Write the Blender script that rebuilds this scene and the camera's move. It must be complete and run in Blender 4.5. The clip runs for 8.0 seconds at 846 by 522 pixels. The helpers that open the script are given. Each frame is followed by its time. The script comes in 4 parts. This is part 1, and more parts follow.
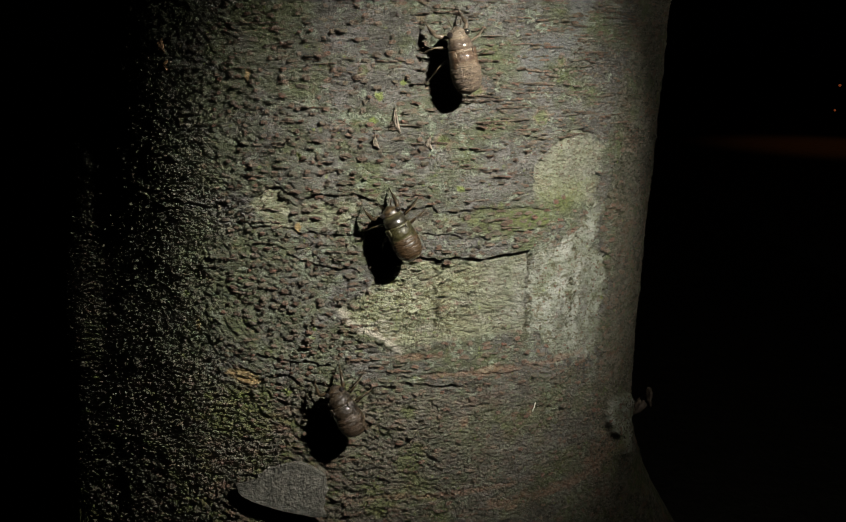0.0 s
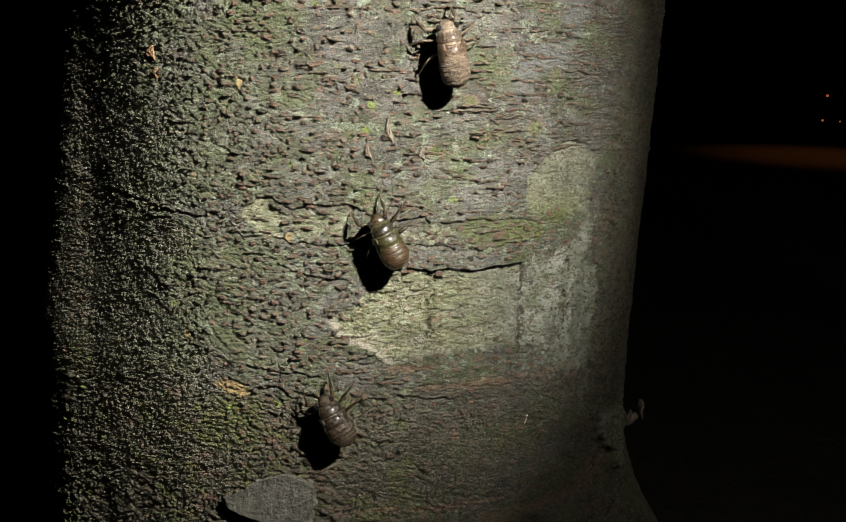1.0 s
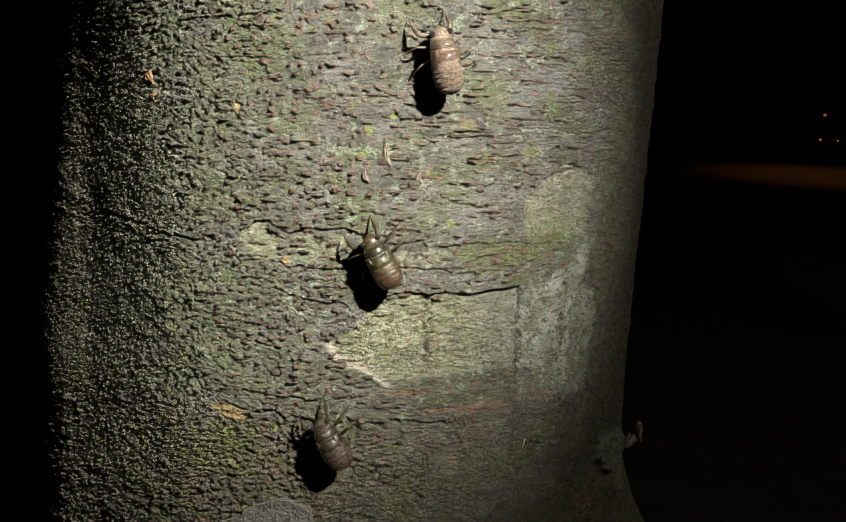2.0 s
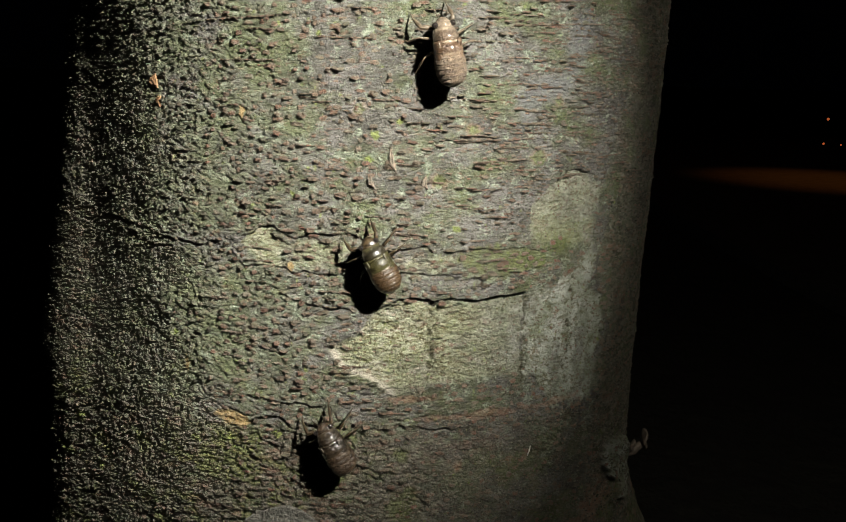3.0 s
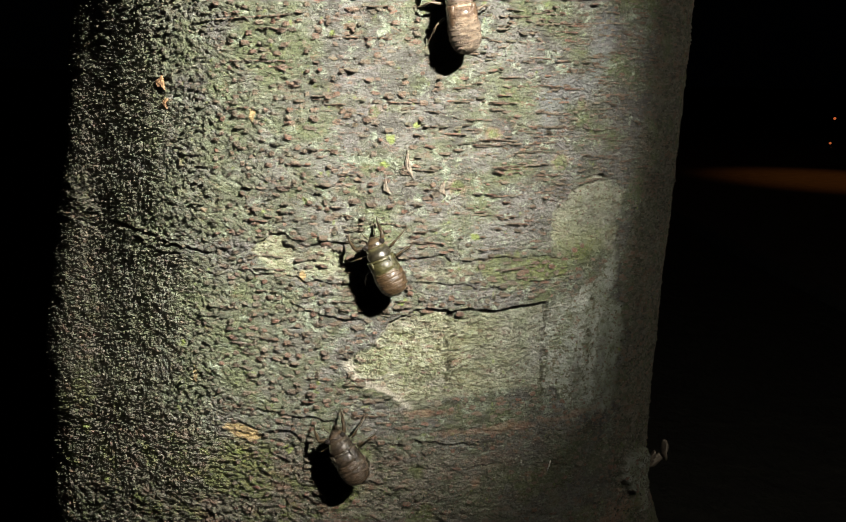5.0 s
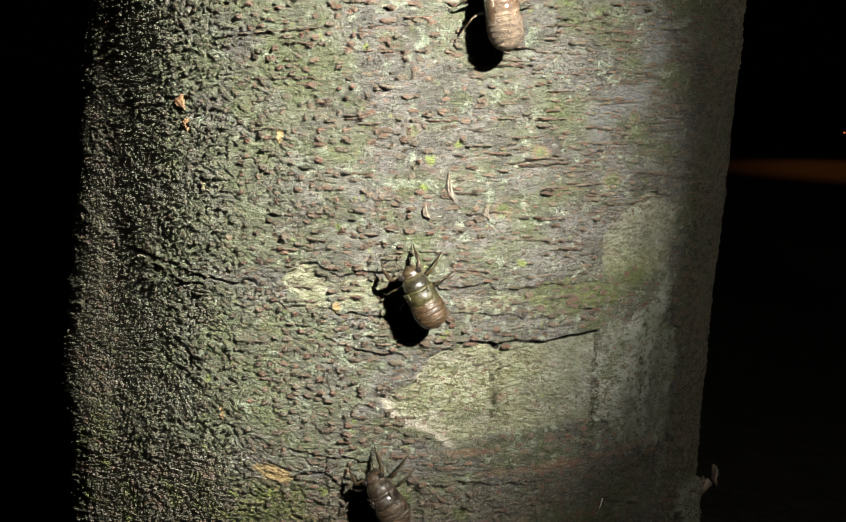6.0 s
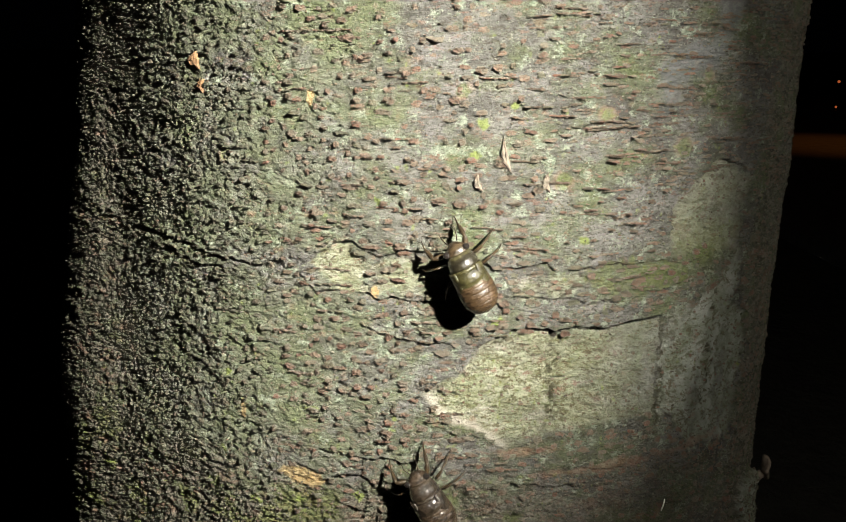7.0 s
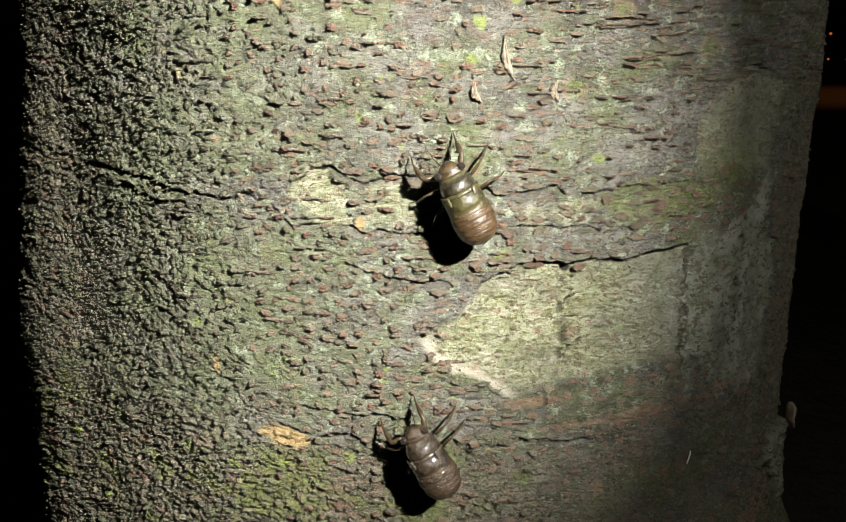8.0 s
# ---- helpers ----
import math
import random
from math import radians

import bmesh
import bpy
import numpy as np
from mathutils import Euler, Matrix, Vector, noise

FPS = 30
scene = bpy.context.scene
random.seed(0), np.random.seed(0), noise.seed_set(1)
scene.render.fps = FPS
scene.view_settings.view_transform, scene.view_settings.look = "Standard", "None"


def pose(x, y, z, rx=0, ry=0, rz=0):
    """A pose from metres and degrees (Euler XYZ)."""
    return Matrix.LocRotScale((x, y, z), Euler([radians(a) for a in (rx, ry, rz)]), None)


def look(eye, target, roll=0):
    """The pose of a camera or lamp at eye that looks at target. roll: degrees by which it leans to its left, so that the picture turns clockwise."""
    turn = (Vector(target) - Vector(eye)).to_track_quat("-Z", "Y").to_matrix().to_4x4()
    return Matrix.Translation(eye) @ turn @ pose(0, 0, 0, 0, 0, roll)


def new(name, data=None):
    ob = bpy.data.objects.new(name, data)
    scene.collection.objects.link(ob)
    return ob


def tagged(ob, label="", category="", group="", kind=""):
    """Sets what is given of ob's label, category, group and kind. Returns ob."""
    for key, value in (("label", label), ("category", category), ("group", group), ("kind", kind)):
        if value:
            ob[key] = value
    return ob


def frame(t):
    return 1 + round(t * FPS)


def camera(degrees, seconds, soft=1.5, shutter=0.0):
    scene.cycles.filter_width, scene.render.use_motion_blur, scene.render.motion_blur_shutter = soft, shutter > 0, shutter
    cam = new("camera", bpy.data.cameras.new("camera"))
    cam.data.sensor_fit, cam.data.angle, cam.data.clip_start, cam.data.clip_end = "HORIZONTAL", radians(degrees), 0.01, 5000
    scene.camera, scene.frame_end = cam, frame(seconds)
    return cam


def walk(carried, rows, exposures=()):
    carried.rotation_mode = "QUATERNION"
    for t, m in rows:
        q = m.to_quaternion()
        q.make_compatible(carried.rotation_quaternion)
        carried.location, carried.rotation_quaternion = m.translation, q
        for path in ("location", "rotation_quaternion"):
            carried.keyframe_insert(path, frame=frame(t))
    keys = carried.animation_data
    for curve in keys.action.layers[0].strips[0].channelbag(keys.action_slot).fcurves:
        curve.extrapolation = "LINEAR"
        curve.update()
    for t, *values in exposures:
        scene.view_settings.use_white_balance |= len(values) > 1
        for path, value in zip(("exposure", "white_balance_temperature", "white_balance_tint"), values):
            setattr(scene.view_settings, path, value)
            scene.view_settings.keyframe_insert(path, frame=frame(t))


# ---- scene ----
# ---- camera and its way ----
cam = camera(52.0, 8.0, soft=0.8)
PATH = [
    (0.0, pose(0.0160, -0.5036, 0.0418, 76.33, -0.84, -0.47)),
    (0.5, pose(0.0157, -0.5000, 0.0399, 76.26, -1.01, -0.77)),
    (1.0, pose(0.0148, -0.4997, 0.0429, 76.76, -1.36, -1.08)),
    (1.5, pose(0.0161, -0.5002, 0.0443, 77.62, -1.33, -1.16)),
    (3.0, pose(0.0143, -0.4966, 0.0458, 78.15, -1.55, -0.94)),
    (3.5, pose(0.0156, -0.4966, 0.0456, 78.23, -1.60, -0.87)),
    (4.0, pose(0.0129, -0.4940, 0.0455, 78.31, -1.91, -0.98)),
    (5.5, pose(0.0054, -0.4712, 0.0484, 78.01, -0.95, -0.33)),
    (6.0, pose(-0.0022, -0.4552, 0.0532, 77.82, -0.46, -0.18)),
    (6.5, pose(-0.0109, -0.4377, 0.0506, 77.15, -0.23, -0.65)),
    (7.0, pose(-0.0219, -0.4196, 0.0456, 76.34, -0.24, -1.01)),
    (7.5, pose(-0.0200, -0.4002, 0.0400, 75.50, 0.41, -1.62)),
    (8.0, pose(-0.0211, -0.3871, 0.0259, 74.10, 1.13, -1.84)),
]
EXPOSURES = [(0.0, -1.75), (0.5, -1.05), (1.0, -0.42), (1.5, -0.25), (3.0, -0.2), (3.5, -0.15), (4.0, 0.25), (5.5, 0.08), (6.0, 0.0), (7.0, -0.12), (8.0, -0.15)]

# ---- night sky ----
world = bpy.data.worlds.new("night")
scene.world = world
world.use_nodes = True
world.node_tree.nodes["Background"].inputs[0].default_value = (0.35, 0.45, 0.7, 1)
world.node_tree.nodes["Background"].inputs[1].default_value = 0.0003

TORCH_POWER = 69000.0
# torch: seconds, its place, and the spot on the bark at which it points
TORCH = [
    (0.0, (0.172, -0.384, 0.174), (0.030, -0.142, -0.026)),
    (0.5, (0.186, -0.428, 0.210), (-0.014, -0.150, -0.014)),
    (1.0, (0.198, -0.472, 0.250), (-0.018, -0.150, 0.022)),
    (1.5, (0.197, -0.478, 0.252), (-0.022, -0.150, 0.020)),
    (3.0, (0.193, -0.480, 0.252), (-0.028, -0.150, 0.027)),
    (4.0, (0.188, -0.480, 0.252), (-0.034, -0.150, 0.030)),
    (5.5, (0.170, -0.470, 0.226), (-0.040, -0.150, 0.026)),
    (7.0, (0.142, -0.452, 0.178), (-0.047, -0.146, 0.002)),
    (8.0, (0.122, -0.440, 0.160), (-0.058, -0.144, -0.022)),
]

GROUND = -0.42
R0, TAPER, LEAN = 0.15, 0.10, 0.0077


# ---- materials ----
def nodes_of(name):
    m = bpy.data.materials.new(name)
    m.use_nodes = True
    nt = m.node_tree
    return m, nt, nt.nodes["Principled BSDF"]


def add(nt, kind, **values):
    n = nt.nodes.new(kind)
    for k, v in values.items():
        n.inputs[k].default_value = v
    return n


def mix_rgb(nt, fac, a, b, blend="MIX"):
    n = nt.nodes.new("ShaderNodeMix")
    n.data_type, n.blend_type = "RGBA", blend
    for sock, v in ((n.inputs[0], fac), (n.inputs[6], a), (n.inputs[7], b)):
        if isinstance(v, bpy.types.NodeSocket):
            nt.links.new(v, sock)
        else:
            sock.default_value = v if not isinstance(v, tuple) else (*v, 1)
    return n.outputs[2]


def noise_fac(nt, scale, detail=4.0, rough=0.6, stretch=(1, 1, 1), lo=0.35, hi=0.65):
    tc = nt.nodes.new("ShaderNodeTexCoord")
    mp = nt.nodes.new("ShaderNodeMapping")
    mp.inputs["Scale"].default_value = stretch
    nz = add(nt, "ShaderNodeTexNoise", Scale=scale, Detail=detail, Roughness=rough)
    rm = nt.nodes.new("ShaderNodeMapRange")
    rm.inputs[1].default_value, rm.inputs[2].default_value = lo, hi
    nt.links.new(tc.outputs["Object"], mp.inputs[0])
    nt.links.new(mp.outputs[0], nz.inputs["Vector"])
    nt.links.new(nz.outputs[0], rm.inputs[0])
    return rm.outputs[0]


def times(nt, a, b):
    n = nt.nodes.new("ShaderNodeMath")
    n.operation = "MULTIPLY"
    for sock, v in ((n.inputs[0], a), (n.inputs[1], b)):
        if isinstance(v, bpy.types.NodeSocket):
            nt.links.new(v, sock)
        else:
            sock.default_value = v
    return n.outputs[0]


def bump(nt, bsdf, height, strength, distance):
    b = add(nt, "ShaderNodeBump", Strength=strength, Distance=distance)
    nt.links.new(height, b.inputs["Height"])
    nt.links.new(b.outputs[0], bsdf.inputs["Normal"])


def attribute(nt, name):
    a = nt.nodes.new("ShaderNodeAttribute")
    a.attribute_name = name
    return a.outputs["Fac"]


def simple(name, colour, rough=0.6, second=None, scale=300.0, relief=0.0, metal=0.0, coat=0.0):
    m, nt, b = nodes_of(name)
    c = mix_rgb(nt, noise_fac(nt, scale), colour, second or tuple(v * 0.7 for v in colour))
    nt.links.new(c, b.inputs["Base Color"])
    b.inputs["Roughness"].default_value = rough
    b.inputs["Metallic"].default_value = metal
    b.inputs["Coat Weight"].default_value = coat
    if relief:
        bump(nt, b, noise_fac(nt, scale * 2.3, 5.0), 0.6, relief)
    return m


def glow(name, colour, strength):
    m, nt, b = nodes_of(name)
    b.inputs["Base Color"].default_value = (*colour, 1)
    b.inputs["Emission Color"].default_value = (*colour, 1)
    b.inputs["Emission Strength"].default_value = strength
    return m


def bark_material():
    m, nt, b = nodes_of("bark")
    grey = mix_rgb(nt, noise_fac(nt, 60, 6, 0.65, (1, 1, 1.6), 0.38, 0.62), (0.095, 0.093, 0.084), (0.225, 0.22, 0.205))
    grey = mix_rgb(nt, times(nt, noise_fac(nt, 95, 4, 0.6, (1, 1, 1.4), 0.56, 0.64), 0.6), grey, (0.245, 0.235, 0.235))
    grey = mix_rgb(nt, times(nt, noise_fac(nt, 420, 4, 0.65, (1, 1, 1.8), 0.50, 0.66), 0.75), grey, (0.07, 0.064, 0.05))
    # grey-green algal film in clouds
    green = mix_rgb(nt, noise_fac(nt, 700, 3, 0.7), (0.085, 0.115, 0.042), (0.19, 0.22, 0.10))
    col = mix_rgb(nt, times(nt, noise_fac(nt, 34, 6, 0.66, (1, 1, 1.4), 0.46, 0.62), 0.75), grey, green)
    # pale mint crust lichen in blotches and flecks
    mint = mix_rgb(nt, noise_fac(nt, 520, 4, 0.7, (1, 1, 1), 0.42, 0.58), (0.20, 0.245, 0.18), (0.39, 0.435, 0.345))
    col = mix_rgb(nt, times(nt, noise_fac(nt, 150, 6, 0.72, (1, 1, 1.2), 0.545, 0.61), 0.8), col, mint)
    col = mix_rgb(nt, times(nt, noise_fac(nt, 620, 4, 0.65, (1, 1, 1.3), 0.60, 0.66), 0.55), col, (0.36, 0.37, 0.30))
    # dark flecks and thin level hairlines
    col = mix_rgb(nt, times(nt, noise_fac(nt, 760, 4, 0.7, (1, 1, 1.8), 0.57, 0.64), 0.8), col, (0.05, 0.045, 0.032))
    col = mix_rgb(nt, times(nt, noise_fac(nt, 190, 5, 0.7, (1, 1, 6.0), 0.585, 0.63), 0.5), col, (0.075, 0.062, 0.046))
    # thin reddish bloom
    col = mix_rgb(nt, times(nt, noise_fac(nt, 210, 4, 0.7, (1, 1, 2.2), 0.57, 0.66), 0.5), col, (0.25, 0.145, 0.11))
    # pale green film on the shaded flank
    col = mix_rgb(nt, times(nt, attribute(nt, "film"), times(nt, noise_fac(nt, 55, 5, 0.65, (1, 1, 1.4), 0.38, 0.6), 0.7)), col, mix_rgb(nt, noise_fac(nt, 300, 4, 0.7), (0.115, 0.135, 0.075), (0.225, 0.245, 0.16)))
    # the low, weathered part; its tone also paints shade on both side edges
    low = mix_rgb(nt, noise_fac(nt, 120, 6, 0.72, (1, 1, 2.2), 0.4, 0.6), (0.085, 0.09, 0.06), (0.25, 0.22, 0.18))
    low = mix_rgb(nt, times(nt, noise_fac(nt, 430, 5, 0.7, (1, 1, 1.8), 0.5, 0.62), 0.8), low, (0.05, 0.045, 0.033))
    low = mix_rgb(nt, times(nt, noise_fac(nt, 520, 4, 0.7, (1, 1, 1.4), 0.57, 0.64), 0.6), low, (0.34, 0.34, 0.28))
    low = mix_rgb(nt, times(nt, noise_fac(nt, 75, 5, 0.7, (1, 1, 2.6), 0.53, 0.63), 0.6), low, (0.27, 0.14, 0.10))
    low = mix_rgb(nt, times(nt, noise_fac(nt, 60, 5, 0.7, (1, 1, 1.4), 0.54, 0.64), 0.6), low, (0.12, 0.155, 0.06))
    col = mix_rgb(nt, attribute(nt, "weathered_shade"), col, low)
    # bare pale wood where the outer bark has come away
    pale = mix_rgb(nt, noise_fac(nt, 70, 5, 0.65, (1, 1, 1.5)), (0.32, 0.345, 0.225), (0.45, 0.455, 0.34))
    pale = mix_rgb(nt, times(nt, noise_fac(nt, 260, 4, 0.7, (1, 1, 2.2), 0.5, 0.64), 0.8), pale, (0.19, 0.22, 0.095))
    pale = mix_rgb(nt, times(nt, noise_fac(nt, 420, 3, 0.6, (1, 1, 1.4), 0.58, 0.65), 0.85), pale, (0.13, 0.09, 0.045))
    pale = mix_rgb(nt, times(nt, noise_fac(nt, 95, 5, 0.7, (1, 1, 1.5), 0.52, 0.60), 0.6), pale, (0.52, 0.49, 0.43))
    pale = mix_rgb(nt, times(nt, noise_fac(nt, 150, 5, 0.75, (1, 1, 2.6), 0.49, 0.58), 0.6), pale, (0.2, 0.2, 0.11))
    pale = mix_rgb(nt, times(nt, noise_fac(nt, 330, 5, 0.75, (1, 1, 1.7), 0.53, 0.60), 0.8), pale, (0.15, 0.13, 0.07))
    pale = mix_rgb(nt, times(nt, noise_fac(nt, 190, 4, 0.7, (1, 1, 1.5), 0.60, 0.66), 0.7), pale, (0.30, 0.16, 0.12))
    col = mix_rgb(nt, attribute(nt, "bare"), col, pale)
    ashen = mix_rgb(nt, noise_fac(nt, 110, 5, 0.65), (0.48, 0.49, 0.45), (0.24, 0.27, 0.19))
    ashen = mix_rgb(nt, times(nt, noise_fac(nt, 380, 3, 0.6, (1, 1, 1.3), 0.56, 0.64), 0.8), ashen, (0.14, 0.11, 0.06))
    ashen = mix_rgb(nt, times(nt, noise_fac(nt, 230, 5, 0.75, (1, 1, 1.5), 0.53, 0.61), 0.75), ashen, (0.15, 0.15, 0.09))
    ashen = mix_rgb(nt, times(nt, noise_fac(nt, 130, 4, 0.7, (1, 1, 1.5), 0.59, 0.66), 0.6), ashen, (0.29, 0.18, 0.14))
    col = mix_rgb(nt, attribute(nt, "ashen"), col, ashen)
    col = mix_rgb(nt, times(nt, attribute(nt, "slate"), 0.7), col, (0.2, 0.205, 0.21))
    col = mix_rgb(nt, attribute(nt, "moss"), col, mix_rgb(nt, noise_fac(nt, 500, 3), (0.12, 0.15, 0.05), (0.22, 0.25, 0.08)))
    col = mix_rgb(nt, times(nt, attribute(nt, "stain"), 0.9), col, (0.06, 0.055, 0.028))
    col = mix_rgb(nt, attribute(nt, "rust"), col, mix_rgb(nt, noise_fac(nt, 400, 4), (0.30, 0.15, 0.10), (0.36, 0.27, 0.2)))
    col = mix_rgb(nt, attribute(nt, "ochre"), col, mix_rgb(nt, noise_fac(nt, 300, 4), (0.36, 0.25, 0.115), (0.44, 0.34, 0.19)))
    col = mix_rgb(nt, attribute(nt, "lime"), col, (0.25, 0.31, 0.085))
    col = mix_rgb(nt, attribute(nt, "lip"), col, (0.50, 0.46, 0.39))
    col = mix_rgb(nt, attribute(nt, "crack"), col, (0.03, 0.024, 0.018))
    nt.links.new(col, b.inputs["Base Color"])
    b.inputs["Roughness"].default_value = 0.92
    b.inputs["Specular IOR Level"].default_value = 0.12
    bump(nt, b, noise_fac(nt, 640, 6, 0.75, (1, 1, 1.5), 0.25, 0.75), 1.0, 0.0034)
    return m


def grain_material(name, colours, rough=0.85, crusted=(0.28, 0.275, 0.225)):
    """Scales and grains of bark: each island takes a tone of its own."""
    m, nt, b = nodes_of(name)
    geo = nt.nodes.new("ShaderNodeNewGeometry")
    info = nt.nodes.new("ShaderNodeObjectInfo")
    s = nt.nodes.new("ShaderNodeMath")
    s.operation = "ADD"
    nt.links.new(geo.outputs["Random Per Island"], s.inputs[0])
    nt.links.new(info.outputs["Random"], s.inputs[1])
    fr = nt.nodes.new("ShaderNodeMath")
    fr.operation = "FRACT"
    nt.links.new(s.outputs[0], fr.inputs[0])
    ramp = nt.nodes.new("ShaderNodeValToRGB")
    el = ramp.color_ramp.elements
    while len(el) < len(colours):
        el.new(0.5)
    for i, c in enumerate(colours):
        el[i].position = i / max(1, len(colours) - 1)
        el[i].color = (*c, 1)
    nt.links.new(fr.outputs[0], ramp.inputs[0])
    col = mix_rgb(nt, times(nt, noise_fac(nt, 800, 4, 0.7, (1, 1, 1), 0.48, 0.6), 0.45), ramp.outputs[0], crusted)
    col = mix_rgb(nt, times(nt, noise_fac(nt, 1300, 3, 0.7, (1, 1, 1), 0.54, 0.62), 0.6), col, (0.06, 0.05, 0.038))
    # the skirts are crusted over like the bark round them
    col = mix_rgb(nt, attribute(nt, "crest"), mix_rgb(nt, noise_fac(nt, 300, 4, 0.7), (0.10, 0.105, 0.075), crusted), col)
    nt.links.new(col, b.inputs["Base Color"])
    b.inputs["Roughness"].default_value = rough
    b.inputs["Specular IOR Level"].default_value = 0.12
    bump(nt, b, noise_fac(nt, 1100, 5, 0.75, (1, 1, 2.4)), 1.0, 0.002)
    return m


BARK = bark_material()
LENTICEL = grain_material("lenticel", [(0.25, 0.12, 0.085), (0.19, 0.155, 0.115), (0.28, 0.115, 0.078), (0.29, 0.24, 0.18), (0.24, 0.135, 0.10), (0.18, 0.185, 0.12), (0.28, 0.125, 0.088), (0.20, 0.145, 0.11), (0.30, 0.185, 0.135)])
LENTICEL_DULL = grain_material("crusted_lenticel", [(0.12, 0.115, 0.08), (0.17, 0.165, 0.115), (0.13, 0.095, 0.072), (0.21, 0.21, 0.16), (0.10, 0.105, 0.062), (0.19, 0.13, 0.10)], 0.85, (0.24, 0.25, 0.19))
# grey-green crust, its tones lowered to paint shade on the left flank
SHADED_CRUST = grain_material("crust", [(0.06, 0.06, 0.042), (0.095, 0.105, 0.06), (0.05, 0.043, 0.034), (0.22, 0.225, 0.175), (0.075, 0.085, 0.04), (0.13, 0.12, 0.095), (0.055, 0.05, 0.038)], 0.7, (0.2, 0.21, 0.165))
SCALE = grain_material("bark_scale", [(0.10, 0.09, 0.07), (0.19, 0.165, 0.13), (0.23, 0.145, 0.11), (0.14, 0.16, 0.09), (0.29, 0.28, 0.22), (0.11, 0.085, 0.065), (0.2, 0.205, 0.16)])
PLATE = simple("bark_plate", (0.04, 0.039, 0.033), 0.9, (0.12, 0.115, 0.098), 300.0, 0.004)
SOIL = simple("soil", (0.018, 0.016, 0.012), 0.95, (0.03, 0.028, 0.018), 14.0, 0.01)
PAVING = simple("paving", (0.06, 0.055, 0.05), 0.9, (0.09, 0.085, 0.075), 20.0, 0.004)
STEEL = simple("dark_steel", (0.03, 0.03, 0.03), 0.5, None, 60.0, 0.0, 0.6)
FUNGUS = simple("fungus", (0.10, 0.075, 0.055), 0.7, (0.16, 0.125, 0.095), 350.0, 0.0004)


# ---- small mesh helpers ----
def mesh_of(name, verts, faces, material, smooth=True):
    me = bpy.data.meshes.new(name)
    me.from_pydata([tuple(map(float, v)) for v in verts], [], [tuple(map(int, q)) for q in faces])
    me.materials.append(material)
    if smooth:
        me.shade_smooth()
    return me


def part(name, me, parent, label="", at=(0, 0, 0)):
    ob = new(name, me)
    ob.parent = parent
    ob.location = at
    return tagged(ob, label) if label else ob


LATTICES = {}


def lattice(seed):
    if seed not in LATTICES:
        LATTICES[seed] = np.random.RandomState(seed).rand(256, 256).astype(np.float32)
    return LATTICES[seed]


def vnoise(x, y, seed):
    """Smooth value noise on arrays."""
    x, y = np.asarray(x, np.float32), np.asarray(y, np.float32)
    g = lattice(seed)
    xi, yi = np.floor(x).astype(int), np.floor(y).astype(int)
    fx, fy = x - xi, y - yi
    fx, fy = fx * fx * (3 - 2 * fx), fy * fy * (3 - 2 * fy)
    a, b = g[xi % 256, yi % 256], g[(xi + 1) % 256, yi % 256]
    c, d = g[xi % 256, (yi + 1) % 256], g[(xi + 1) % 256, (yi + 1) % 256]
    return (a * (1 - fx) + b * fx) * (1 - fy) + (c * (1 - fx) + d * fx) * fy


def fbm(x, y, seed, octaves=4, gain=0.55):
    out, amp, total = 0, 1.0, 0.0
    for o in range(octaves):
        out = out + amp * (vnoise(x * 2 ** o + 17 * o, y * 2 ** o + 9 * o, seed + o) - 0.5)
        total += amp
        amp *= gain
    return out / total * 2


def bell(a, c, w):
    return np.exp(-((a - c) / w) ** 2)


def step(a, lo, hi):
    t = np.clip((a - lo) / (hi - lo), 0, 1)
    return t * t * (3 - 2 * t)


# ---- the trunk: angle in degrees from the side that faces the camera, height in metres ----
def radius(deg, z):
    r = R0 * (1 + TAPER * z)
    r = r + 0.003 * bell(deg, -38, 14) * (1 - step(z, -0.03, 0.06)) - 0.0012 * bell(deg, 72, 20) * bell(z, -0.07, 0.05)
    # a buttress that swells out behind the shaded flank, wider towards the foot, and the furrow before it
    swell = 0.032 - 0.17 * np.clip(z, -0.10, 0.10)
    r = r + swell * step(-deg, 42 + 50 * np.clip(z, -0.1, 0.1), 99) * (1 - step(-deg, 105, 150)) - 0.0024 * bell(deg, -60, 7)
    low = np.clip(-0.14 - z, 0, 1)
    root = 0.12 + 0.88 * bell(deg, 82, 30)
    return r + root * (3.6 * low ** 2)


def on_bark(deg, z, up=0.0):
    a = np.radians(deg)
    r = radius(deg, z) + up
    return np.stack([r * np.sin(a) + LEAN * z, -r * np.cos(a), z + 0 * a], -1)


MM = 0.001
PER_DEG = math.radians(1) * R0


